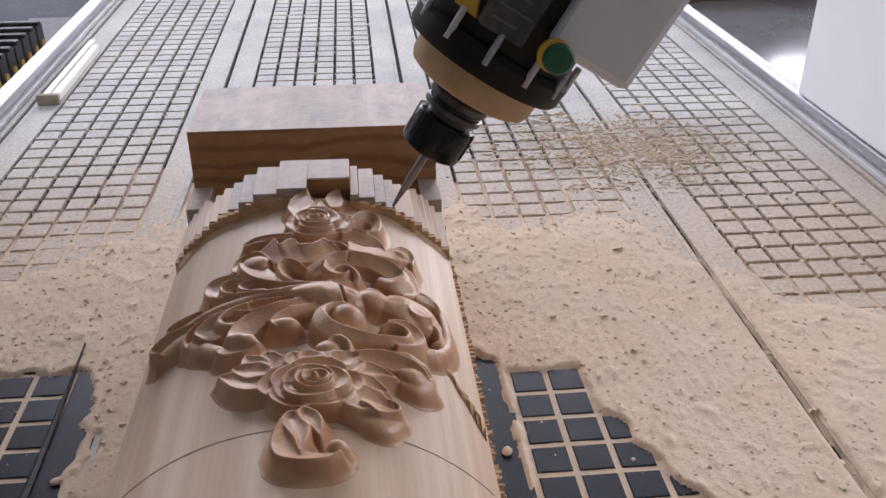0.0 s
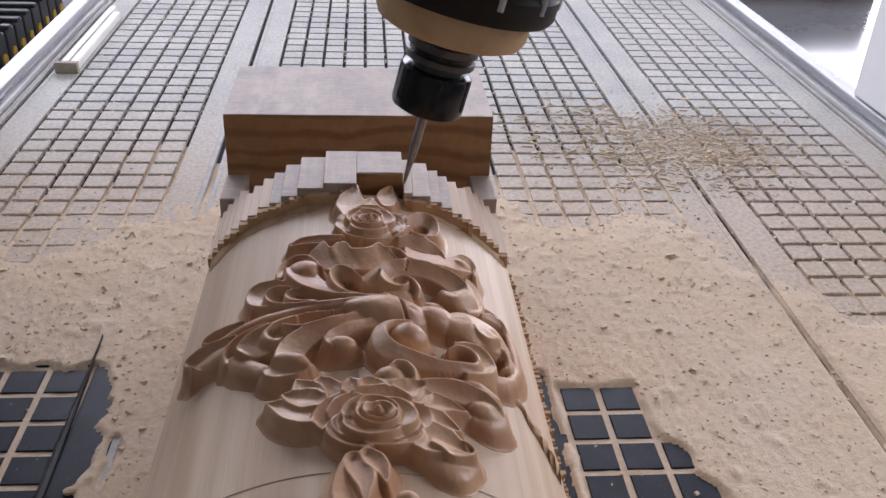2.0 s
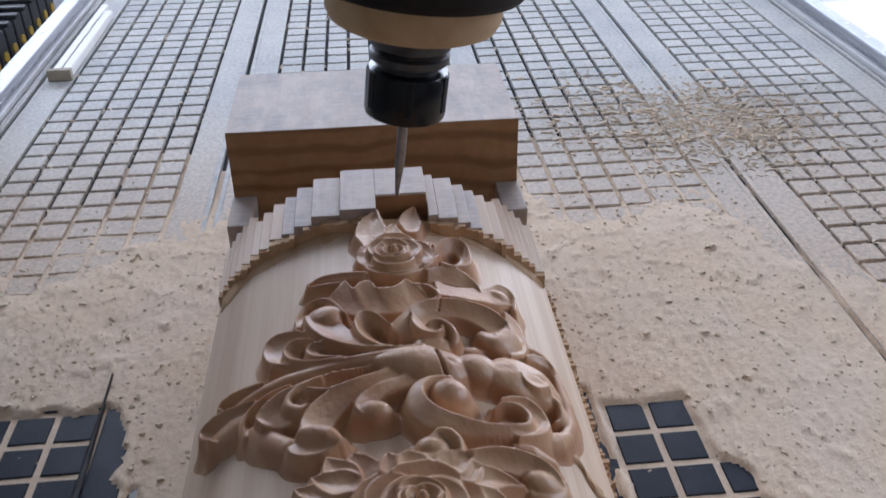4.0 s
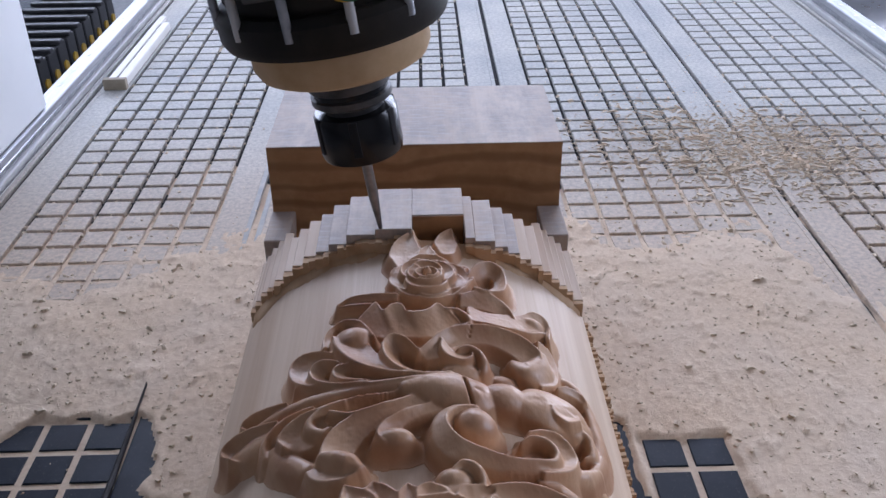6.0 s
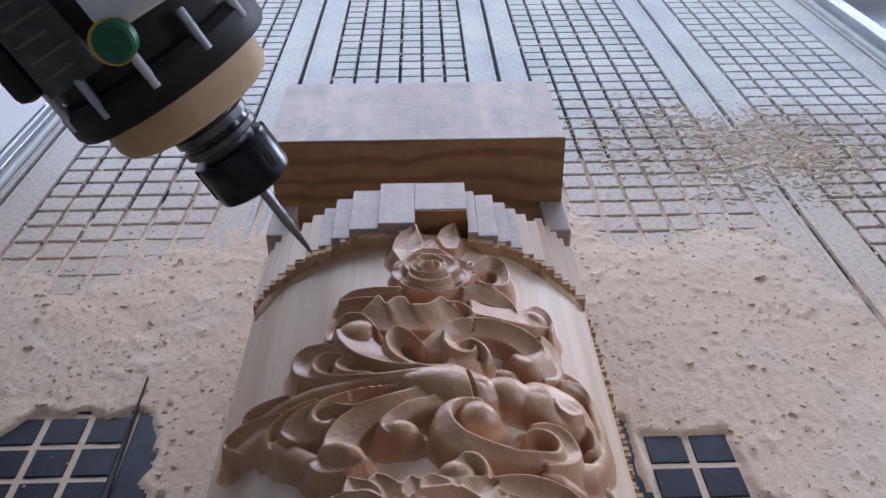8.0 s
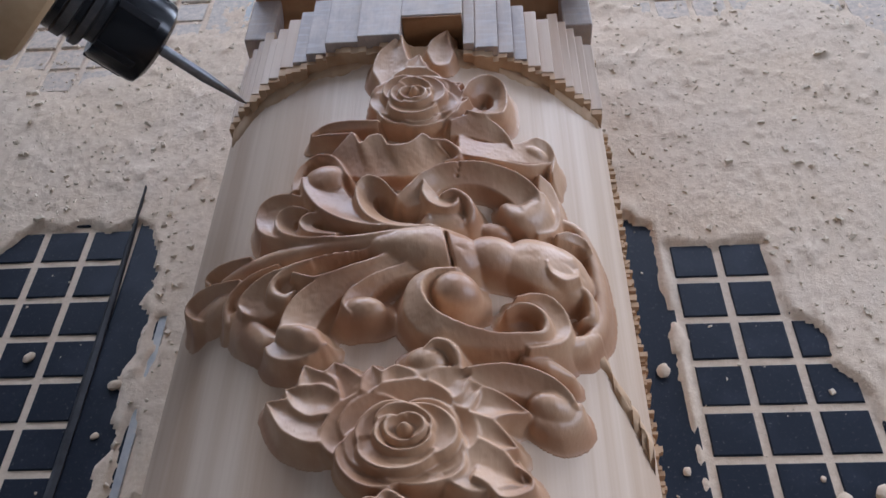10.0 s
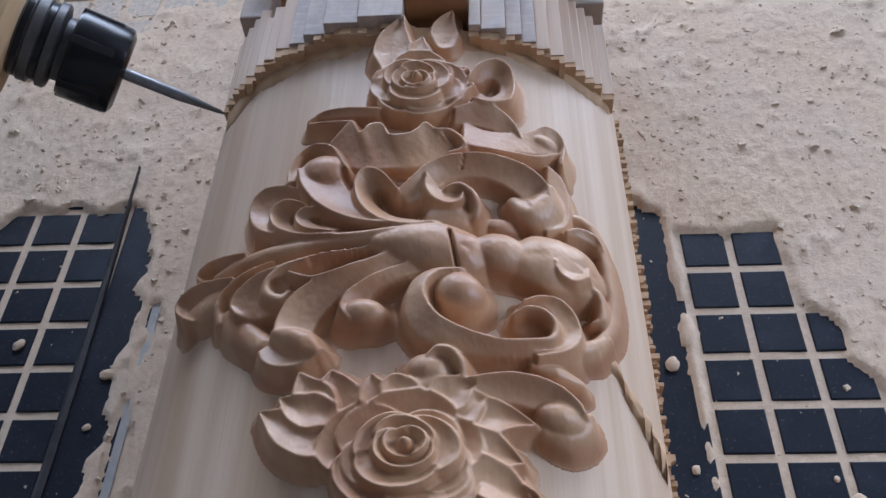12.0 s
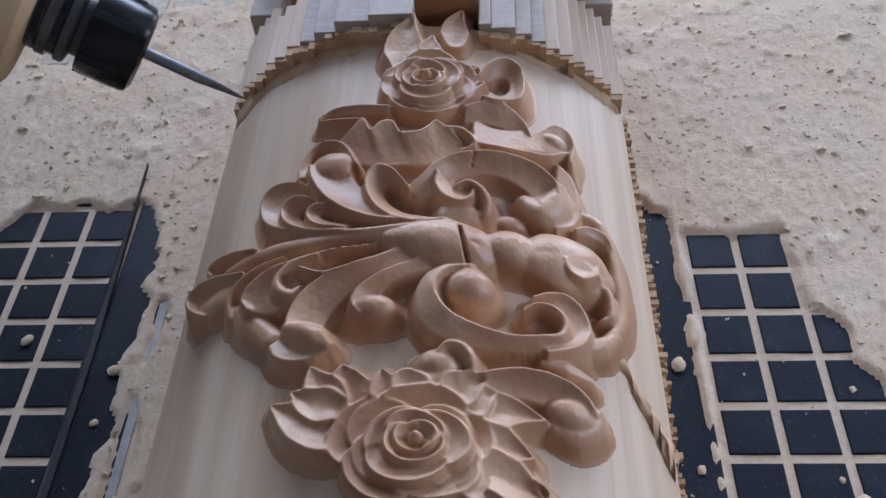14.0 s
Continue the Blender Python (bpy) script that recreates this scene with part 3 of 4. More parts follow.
def cut_relief(c):
    """Turns the relief into one mesh for each form; neighbours meet edge to edge."""
    tool = 0.00015 * (value_noise(DX, DY, 0.0016, 21) - 0.5) + 0.0004 * (value_noise(DX, DY, 0.006, 22) - 0.5)
    soft = relief.copy()
    for _ in range(3):
        p = np.pad(soft, 1, mode="edge")
        soft = (p[:-2, 1:-1] + p[2:, 1:-1] + p[1:-1, :-2] + p[1:-1, 2:] + 4 * p[1:-1, 1:-1]) / 8
    along = np.clip((DY + 0.168) / -0.016, 0, 1)
    off = np.hypot(DX - 0.0228 - 0.0030 * along, DY + 0.168 + 0.016 * along)
    soft = soft - 0.005 * np.exp(-(off / 0.0006) ** 2) * (relief > 0.008)
    h = np.where(relief > 0, soft + tool, np.where(soft > 0.0002, soft * 0.5, -0.0012))
    z = CZ + np.sqrt(np.maximum((R + h) ** 2 - DX ** 2, 1e-6))
    co = np.stack([CX + DX, DY, z], -1).reshape(-1, 3)
    slope_y, slope_x = np.gradient(z, 0.0005)
    up = np.stack([-slope_x, -slope_y, np.ones_like(z)], -1).reshape(-1, 3)
    up /= np.linalg.norm(up, axis=1)[:, None]
    ny, nx = DX.shape
    idx = np.arange(nx * ny).reshape(ny, nx)
    quads = np.stack([idx[:-1, :-1], idx[:-1, 1:], idx[1:, 1:], idx[1:, :-1]], -1).reshape(-1, 4)
    who = owner.reshape(-1)[quads].max(axis=1)
    made = {}
    for k, (name, label, under) in enumerate(forms):
        q = quads[who == k]
        if len(q) < 12:
            continue
        used, inv = np.unique(q, return_inverse=True)
        me = bpy.data.meshes.new(name)
        me.from_pydata(co[used].tolist(), [], inv.reshape(-1, 4).tolist())
        me.shade_smooth()
        me.normals_split_custom_set_from_vertices(up[used].tolist())
        me.materials.append(M["carved"])
        ob = new(name, me)
        ob.parent = made.get(under, c)
        if label:
            tagged(ob, label)
        made[k] = ob


def corbel_body(c):
    rng = random.Random(3)
    # rounded face with straight sides
    bm = bmesh.new()
    ys = [-0.64 + 0.61 * k / 60 for k in range(61)]
    prof = [(-HALF, 0.0), (-HALF, 0.06)] + [(HALF * math.sin(math.pi / 2 * s) , None) for s in (-1 + 2 * k / 44 for k in range(45))] + [(HALF, 0.06), (HALF, 0.0)]
    rings = []
    for y in ys:
        rings.append([bm.verts.new((CX + dx, y, z if z is not None else CZ + math.sqrt(R * R - dx * dx))) for dx, z in prof])
    for a, b in zip(rings, rings[1:]):
        for k in range(len(prof) - 1):
            bm.faces.new((a[k], b[k], b[k + 1], a[k + 1]))
    bm.faces.new(rings[0])
    bm.faces.new(rings[-1][::-1])
    bmesh.ops.recalc_face_normals(bm, faces=bm.faces)
    part("rounded_face", bm, M["pine"], c, "smooth pale pine rounded face", 40)
    # block at the head with its cove
    bm = bmesh.new()
    prof = [(0.200, 0.0), (0.200, 0.200), (0.088, 0.200), (0.088, 0.158)]
    prof += [(0.088 - 0.040 * (1 - math.cos(a)), 0.158 - 0.036 * math.sin(a)) for a in (math.pi / 2 * k / 8 for k in range(1, 9))]
    prof += [(-0.03, 0.112), (-0.03, 0.0)]
    sides = []
    for x in (CX - HALF - 0.0005, CX + HALF + 0.0005):
        sides.append([bm.verts.new((x, y, z)) for y, z in prof])
    n = len(prof)
    for k in range(n):
        bm.faces.new((sides[0][k], sides[0][(k + 1) % n], sides[1][(k + 1) % n], sides[1][k]))
    bm.faces.new(sides[0])
    bm.faces.new(sides[1][::-1])
    bmesh.ops.recalc_face_normals(bm, faces=bm.faces)
    part("head_block", bm, M["end_pine"], c, "square head block with growth rings", 40)
    box("planed_top", CX - HALF - 0.0002, CX + HALF + 0.0002, 0.0884, 0.1998, 0.1998, 0.2006, M["planed"], c, 0, "greyish planed top of the block")
    # rough terraces between the head and the rounded face
    steps = {-1: [0.0, 0.0235, 0.041, 0.052, 0.060, 0.068, 0.075, 0.081, 0.087, 0.092, 0.097, 0.101, 0.1045],
             1: [0.0, 0.030, 0.036, 0.048, 0.056, 0.063, 0.070, 0.077, 0.083, 0.088, 0.093, 0.098, 0.1045]}
    for sgn in (-1, 1):
        for a, b in zip(steps[sgn], steps[sgn][1:]):
            top = CZ + math.sqrt((R + 0.0125 - 0.105 * a) ** 2 - a ** 2)
            y0 = -0.031 - (0.004 if sgn > 0 else 0.0) + 0.007 * (a / 0.1) ** 2 + rng.uniform(-0.0015, 0.0015)
            y1 = 0.020 - 0.10 * max(0, a - 0.03) + rng.uniform(-0.001, 0.001)
            if a > 0.075:
                y1 = 0.030
            xa, xb = sorted((CX + sgn * a, CX + sgn * b))
            if sgn > 0 and a == 0:
                y0 = -0.0155
                xa -= 0.0018
            elif sgn < 0 and a == 0:
                xb -= 0.0016
            box("terrace", xa, xb - 0.0002, y0, y1, 0.10, top, M["planed"] if a < 0.058 else M["pine"], c, 0.0005)
            if sgn > 0 and a == 0:
                box("uncut_stock", xa + 0.0005, xb - 0.0005, y0 - 0.0012, y0 - 0.0003, 0.12, top - 0.0006, M["end_pine"], c, 0, "brown end grain above the top leaf")
                continue
            # splintered front edge
            bm = bmesh.new()
            x = xa
            while x < xb - 0.001:
                w = rng.uniform(0.003, 0.006)
                x2 = min(x + w, xb)
                mid = (x + x2) / 2 - CX
                z2 = CZ + math.sqrt((R + 0.007) ** 2 - mid * mid) + rng.uniform(-0.001, 0.002)
                add_box(bm, x, x2, y0 - rng.uniform(0.002, 0.006), y0 + 0.002, 0.09, min(z2, top - 0.0005))
                x = x2
            part("splintered_edge", bm, M["rough_pine"], c, "rough torn edge left by the cutter")
    # brown half-cut strip between the terraces and the smooth face
    n = 120
    rows = []
    for k in range(n + 1):
        dx = -0.102 + 0.204 * k / n
        y0 = -0.039 - rng.uniform(0.0, 0.0022) - 0.002 * math.sin(k * 0.35)
        rows.append([(dx, -0.028, 0.0020), (dx, y0 * 0.5 - 0.014, 0.0015), (dx, y0 + 0.002, 0.0006), (dx, y0, -0.0008)])
    patch("half_cut_band", rows, M["rough_pine"], c, "brown half-cut band along the torn edge")
    line = spline([(-0.100, -0.2865), (-0.05, -0.2840), (0.0, -0.2837), (0.05, -0.2850), (0.1, -0.289)], 60)
    patch("pencil_line", [[(float(q[0]), float(q[1]) + e, 0.0003) for e in (-0.00025, 0, 0.00025)] for q in line], M["pencil"], c, "faint grey pencil line", draft=0)
    for sgn in (-1, 1):
        a, b = sorted((CX + sgn * (HALF - 0.016), CX + sgn * (HALF + 0.0015)))
        box("shoulder", a, b, 0.044, 0.087, 0.128, 0.1500, M["planed"], c, 0.001)
        bm = bmesh.new()
        for k in range(5):
            x = CX + sgn * (HALF - 0.001)
            add_box(bm, x - 0.004, x + 0.0045, 0.020 + 0.003 * k, 0.0235 + 0.003 * k, 0.112 + 0.003 * k, 0.118 + 0.003 * k)
        part("splinter", bm, M["rough_pine"], c)
    # torn fringe along the right flank
    bm = bmesh.new()
    for k in range(330):
        y = -0.62 + 0.585 * k / 330 + rng.uniform(-0.001, 0.001)
        zz = 0.1315 + rng.uniform(-0.004, 0.0012)
        add_box(bm, CX + HALF - 0.0025, CX + HALF + rng.uniform(0.0010, 0.0042), y, y + rng.uniform(0.0012, 0.0028), zz - rng.uniform(0.003, 0.012), zz)
    part("torn_edge", bm, M["rough_pine"], c, "ragged sawn edge along the flank")
    ridge = []
    for u in np.linspace(0, 1, 26):
        wob = rng.uniform(-0.001, 0.001)
        ridge.append([(0.080 + 0.0235 * u + wob, -0.190 - 0.036 * u - (0.008 + 0.010 * u) * v + wob, (0.0014 + 0.0022 * u) * math.sin(math.pi * v) * rng.uniform(0.7, 1.2) - 0.0004) for v in np.linspace(0, 1, 9)])
    patch("stock_ridge", ridge, M["rough_pine"], c, "leftover brown ridge of uncut stock")


def corbel():
    c = thing("carved_corbel", "half-carved pine corbel with roses and scrolling acanthus on the vacuum table", "wood carving")
    corbel_body(c)
    # curls at the upper edge
    blade("acanthus_scroll", [(-0.0463, -0.1324), (-0.0467, -0.1238), (-0.0434, -0.1154), (-0.0361, -0.1116), (-0.0277, -0.1158), (-0.02, -0.1299)], [(-0.0422, -0.1288), (-0.043, -0.121), (-0.0406, -0.1149), (-0.0355, -0.1138), (-0.0299, -0.1183), (-0.0252, -0.1281)], 0.0104, 0.0074, 1.8)
    knob("scroll_eye", -0.0325, -0.1283, 0.0105, 0.0091, 0.013)
    blade("acanthus_scroll", [(-0.0417, -0.1278), (-0.0393, -0.1369), (-0.0331, -0.1474), (-0.0238, -0.1565), (-0.0119, -0.1628), (0.0026, -0.1654), (0.0177, -0.1642)], [(-0.0275, -0.1242), (-0.0232, -0.1325), (-0.0174, -0.1433), (-0.0099, -0.1512), (-0.0005, -0.1567), (0.0108, -0.159), (0.0196, -0.1595)], 0.0133, 0.0074, 1.7)
    blade("acanthus_scroll", [(0.0021, -0.1472), (-0.0022, -0.1401), (-0.0059, -0.136), (-0.0107, -0.1339), (-0.0147, -0.1367), (-0.0158, -0.1433), (-0.0135, -0.152), (-0.0084, -0.1595), (-0.0008, -0.1641), (0.0113, -0.1658)], [(0.0002, -0.1443), (-0.0021, -0.1442), (-0.0045, -0.1422), (-0.0071, -0.1417), (-0.0083, -0.1444), (-0.0073, -0.1492), (-0.0028, -0.1541), (0.0041, -0.158), (0.009, -0.1597), (0.0141, -0.1606)], 0.0133, 0.0065, 1.6)
    # large upper scroll with its inner curl
    blade("great_scroll", [(0.0019, -0.1464), (0.0069, -0.1409), (0.0116, -0.1351), (0.0193, -0.129), (0.0308, -0.125), (0.0425, -0.1242), (0.0542, -0.1265), (0.062, -0.1323), (0.0631, -0.1377)], [(0.0061, -0.1507), (0.0127, -0.1474), (0.0175, -0.1429), (0.0206, -0.1381), (0.0307, -0.1339), (0.0399, -0.1334), (0.0469, -0.1362), (0.0509, -0.1393), (0.0537, -0.1403)], [0.0118, 0.0141, 0.0144, 0.0144, 0.0133], 0.0076, 2.2)
    cord("scroll_lobe", [(0.0639, -0.134), (0.062, -0.1415), (0.0561, -0.1473), (0.0494, -0.1437)], [0.0076, 0.0145, 0.0159, 0.009], [0.0126, 0.0122, 0.0118, 0.0089])
    blade("scroll_back", [(0.0635, -0.1156), (0.0699, -0.1215), (0.0724, -0.1351), (0.0699, -0.148), (0.0612, -0.1552)], [(0.0628, -0.1282), (0.065, -0.1321), (0.0664, -0.138), (0.0635, -0.1448), (0.0558, -0.1482)], 0.0081, 0.0063, 1.3)
    blade("scroll_curl", [(0.0132, -0.1374), (0.0127, -0.145), (0.0163, -0.1513), (0.023, -0.1537), (0.0276, -0.1506), (0.028, -0.1471)], [(0.0193, -0.1435), (0.0202, -0.1447), (0.0225, -0.1456), (0.0247, -0.1453), (0.0256, -0.1442), (0.0252, -0.1431)], 0.0126, 0.0089, 1.6)
    cord("scroll_curl", [(0.0208, -0.1448), (0.0262, -0.1427), (0.0312, -0.146), (0.0336, -0.1518), (0.0324, -0.1569), (0.0283, -0.1579)], [0.0028, 0.0052, 0.0059, 0.0059, 0.0048, 0.0028], [0.0118, 0.013, 0.013, 0.0118, 0.0096, 0.0059])
    knob("scroll_eye", 0.0228, -0.1559, 0.0108, 0.007, 0.0092)
    knob("leaf_curl", 0.0429, -0.1544, 0.007, 0.0042, 0.0052)
    # curls of the side leaf
    blade("acanthus_scroll", [(-0.0404, -0.1368), (-0.0483, -0.1315), (-0.0566, -0.1296), (-0.062, -0.1329), (-0.063, -0.141), (-0.0596, -0.1497), (-0.0522, -0.1566), (-0.0389, -0.1628)], [(-0.0415, -0.1396), (-0.0461, -0.1376), (-0.0507, -0.1384), (-0.0528, -0.1421), (-0.0514, -0.1471), (-0.0467, -0.153), (-0.0404, -0.1573), (-0.0328, -0.16)], 0.01, 0.0052, 1.8)
    blade("acanthus_scroll", [(-0.0366, -0.1475), (-0.0436, -0.1434), (-0.0491, -0.144), (-0.0515, -0.1493), (-0.0478, -0.1572), (-0.0372, -0.1639), (-0.0218, -0.1675)], [(-0.04, -0.1477), (-0.0423, -0.1476), (-0.0435, -0.1491), (-0.0428, -0.1524), (-0.0383, -0.1572), (-0.0299, -0.1609), (-0.0204, -0.1633)], 0.0122, 0.0059, 1.7)
    blade("acanthus_scroll", [(-0.0281, -0.1521), (-0.0351, -0.1495), (-0.0392, -0.1514), (-0.0393, -0.156), (-0.0341, -0.1617), (-0.022, -0.1657)], [(-0.0284, -0.1541), (-0.0319, -0.1533), (-0.0337, -0.1537), (-0.0335, -0.1556), (-0.0291, -0.1588), (-0.0206, -0.162)], 0.0115, 0.0081, 1.5)
    # strands that run out of the stem
    cord("leaf_strand", [(-0.0581, -0.1536), (-0.0337, -0.1652), (-0.0127, -0.1687), (0.0027, -0.168), (0.0199, -0.1663)], [0.0021, 0.0041, 0.0055, 0.0062, 0.0062], [0.0089, 0.0111, 0.0122, 0.013, 0.0133])
    cord("leaf_strand", [(-0.0751, -0.1668), (-0.0637, -0.1671), (-0.0482, -0.1672), (-0.0311, -0.169), (-0.0127, -0.1701), (0.0049, -0.1703)], [0.0048, 0.009, 0.009, 0.0083, 0.0069, 0.0055], [0.0074, 0.0085, 0.0092, 0.01, 0.0111, 0.0126])
    blade("leaf_strand", [(0.0068, -0.1705), (-0.0124, -0.1744), (-0.0276, -0.1763), (-0.0411, -0.1781), (-0.0526, -0.1804), (-0.0597, -0.1851), (-0.0621, -0.1908), (-0.0586, -0.1965)], [(0.0069, -0.1737), (-0.0125, -0.1763), (-0.0257, -0.1781), (-0.0343, -0.1816), (-0.0404, -0.1878), (-0.0431, -0.193), (-0.0448, -0.1968), (-0.0505, -0.198)], [0.0089, 0.0122, 0.0126, 0.0122, 0.0118], [0.0074, 0.0067, 0.0058, 0.0058], 1.9)
    cord("leaf_strand", [(-0.0677, -0.1944), (-0.0693, -0.1865), (-0.0668, -0.1802), (-0.059, -0.1756), (-0.0472, -0.1728)], [0.0041, 0.0048, 0.0045, 0.0038, 0.0021], [0.0081, 0.01, 0.0104, 0.0104, 0.0096])
    cord("leaf_curl", [(-0.0319, -0.1779), (-0.042, -0.1798), (-0.0471, -0.1841), (-0.0468, -0.1897), (-0.0416, -0.1929), (-0.0381, -0.1893)], [0.0028, 0.0041, 0.0055, 0.0069, 0.0069, 0.0041], [0.0122, 0.0122, 0.0118, 0.0115, 0.0104, 0.0081])
    cord("leaf_strand", [(-0.0386, -0.1827), (-0.032, -0.1864), (-0.0262, -0.1876), (-0.0135, -0.1842), (0.0027, -0.1756)], [0.0031, 0.0034, 0.0031, 0.0034, 0.0048], [0.0122, 0.0122, 0.0126, 0.0126, 0.0089])
    blade("leaf_strand", [(0.0047, -0.1749), (-0.0139, -0.1832), (-0.0258, -0.188), (-0.0336, -0.1922), (-0.0383, -0.1984), (-0.0404, -0.2053), (-0.0401, -0.2119)], [(0.0089, -0.1798), (-0.0027, -0.1853), (-0.0123, -0.1922), (-0.0201, -0.1992), (-0.0248, -0.2057), (-0.0263, -0.2109), (-0.0268, -0.2143)], [0.0081, 0.0122, 0.0118, 0.0115, 0.0126], [0.0074, 0.0078, 0.0067, 0.0074], 1.2)
    cord("leaf_curl", [(-0.0397, -0.2105), (-0.0337, -0.2131), (-0.0284, -0.2164), (-0.0239, -0.2196)], [0.0062, 0.0103, 0.0117, 0.0069], [0.0126, 0.0137, 0.0137, 0.0111])
    blade("leaf_curl", [(-0.0463, -0.2159), (-0.0443, -0.2198), (-0.0401, -0.2231), (-0.0328, -0.225), (-0.0257, -0.2235), (-0.0206, -0.2192)], [(-0.041, -0.2099), (-0.0391, -0.2123), (-0.0366, -0.2143), (-0.0325, -0.2161), (-0.0282, -0.2159), (-0.025, -0.2149)], 0.01, 0.0067, 1.6)
    blade("leaf_strand", [(0.0134, -0.1772), (0.0012, -0.1845), (-0.0077, -0.1909), (-0.0142, -0.1966), (-0.0164, -0.2026), (-0.0128, -0.2084)], [(0.0148, -0.1837), (0.0034, -0.1886), (-0.0037, -0.1933), (-0.0065, -0.1978), (-0.0055, -0.201), (-0.0028, -0.2039)], [0.0074, 0.0122, 0.0126, 0.0118], 0.0067, 1.7)
    knob("leaf_curl", -0.009, -0.2041, 0.0098, 0.0063, 0.0126)
    # outermost leaf on the flank
    blade("outer_leaf", [(-0.061, -0.1638), (-0.074, -0.1601), (-0.0819, -0.16), (-0.0849, -0.1635), (-0.0814, -0.1682)], [(-0.0613, -0.1681), (-0.0707, -0.1641), (-0.0773, -0.1629), (-0.08, -0.1636), (-0.0801, -0.1657)], 0.0107, 0.0044, 1.6)
    blade("outer_leaf", [(-0.0638, -0.1757), (-0.0753, -0.1718), (-0.0861, -0.1696), (-0.0927, -0.1717), (-0.0926, -0.1776), (-0.0864, -0.1853)], [(-0.0642, -0.1792), (-0.0744, -0.1756), (-0.0819, -0.1743), (-0.0854, -0.1759), (-0.0841, -0.1811), (-0.0803, -0.1852)], 0.0115, 0.0059, 1.6)
    cord("outer_leaf", [(-0.0668, -0.1798), (-0.076, -0.1804), (-0.0866, -0.1792)], [0.0124, 0.0145, 0.009], [0.0074, 0.0081, 0.0067])
    cord("outer_leaf", [(-0.0644, -0.1914), (-0.0577, -0.2004), (-0.0477, -0.2097)], [0.009, 0.0117, 0.0103], [0.0074, 0.0074, 0.0074])
    # stem, berry and the leaf beside it
    cord("boss", [(-0.0037, -0.1717), (0.0072, -0.1713), (0.018, -0.173), (0.0261, -0.1755), (0.0311, -0.1766)], [0.0103, 0.0172, 0.0228, 0.0228, 0.0124], [0.0122, 0.0141, 0.0144, 0.0141, 0.0111], label='rounded stem where the leaves meet')
    knob("berry", 0.0425, -0.1726, 0.0121, 0.0099, 0.0133)
    cord("lobed_leaf", [(0.0518, -0.1739), (0.0611, -0.1719), (0.0703, -0.1705), (0.0789, -0.1717)], [0.0179, 0.0269, 0.0255, 0.0117], [0.0118, 0.0132, 0.0122, 0.0089], label='broad leaf with chipped lobes')
    blade("lobed_leaf", [(0.0632, -0.1741), (0.0646, -0.18), (0.0705, -0.1814), (0.077, -0.1767)], [(0.0684, -0.1674), (0.0705, -0.1699), (0.0739, -0.1705), (0.0776, -0.1686)], 0.0137, 0.0104, 1.4)
    cord("leaf_strand", [(0.0726, -0.1393), (0.0803, -0.1413), (0.0856, -0.1521), (0.0874, -0.1661), (0.0873, -0.1829), (0.0827, -0.1958), (0.0743, -0.204)], [0.0055, 0.0083, 0.0083, 0.0083, 0.0076, 0.0069, 0.0034], [0.0067, 0.0078, 0.0078, 0.0078, 0.0074, 0.0074, 0.0067])
    blade("lobed_leaf", [(0.0689, -0.153), (0.0745, -0.1489), (0.0814, -0.1486), (0.0845, -0.1523)], [(0.0695, -0.1544), (0.0744, -0.1531), (0.0793, -0.1527), (0.0828, -0.1542)], 0.0107, 0.0081, 1.5)
    cord("lobed_leaf", [(0.0764, -0.1771), (0.0812, -0.1805), (0.0815, -0.1895), (0.0772, -0.1922)], [0.0055, 0.0062, 0.0055, 0.0028], [0.0096, 0.01, 0.0092, 0.0067])
    cord("leaf_curl", [(0.0693, -0.2092), (0.0757, -0.2052), (0.083, -0.1978)], [0.0069, 0.0083, 0.0048], [0.0081, 0.0089, 0.0074])
    # large lower scroll
    blade("great_scroll", [(0.0282, -0.1865), (0.0199, -0.1888), (0.0148, -0.1946), (0.015, -0.2013), (0.0198, -0.2084), (0.0287, -0.2133), (0.0385, -0.2153), (0.0495, -0.2145), (0.0587, -0.2112)], [(0.0282, -0.1855), (0.0171, -0.1866), (0.0095, -0.1918), (0.0068, -0.2002), (0.0082, -0.209), (0.0145, -0.2172), (0.0247, -0.2206), (0.0384, -0.2214), (0.0544, -0.2188)], [0.0126, 0.0141, 0.0147, 0.0144, 0.0141, 0.0137], [0.0126, 0.0104, 0.0089, 0.0089, 0.0089], 0.8)
    knob("scroll_eye", 0.027, -0.1946, 0.0098, 0.0091, 0.0148)
    blade("scroll_curl", [(0.0502, -0.1957), (0.0574, -0.1917), (0.0647, -0.1918), (0.0695, -0.1968), (0.0713, -0.2043), (0.0692, -0.2106), (0.0636, -0.2155), (0.0542, -0.2202)], [(0.046, -0.2004), (0.0513, -0.1964), (0.0573, -0.1956), (0.0612, -0.1988), (0.0619, -0.2039), (0.0595, -0.2082), (0.0559, -0.2108), (0.0506, -0.2127)], 0.013, 0.0092, 2.0)
    cord("scroll_curl", [(0.0458, -0.2031), (0.0511, -0.1997), (0.0569, -0.1996), (0.0609, -0.2026), (0.0616, -0.2082), (0.0576, -0.2126), (0.0464, -0.215)], [0.0021, 0.0034, 0.0045, 0.0052, 0.0055, 0.0048, 0.0028], [0.0122, 0.0137, 0.0141, 0.0141, 0.0141, 0.0141, 0.0137])
    knob("scroll_eye", 0.0523, -0.202, 0.0089, 0.0063, 0.0059)
    # curl over the lower rose and the scroll beside it
    cord("scroll_curl", [(0.0157, -0.2242), (0.0194, -0.2214), (0.0239, -0.222), (0.0273, -0.2258), (0.0282, -0.2312)], [0.0024, 0.0045, 0.0055, 0.0059, 0.0041], [0.0118, 0.0133, 0.0137, 0.013, 0.0096])
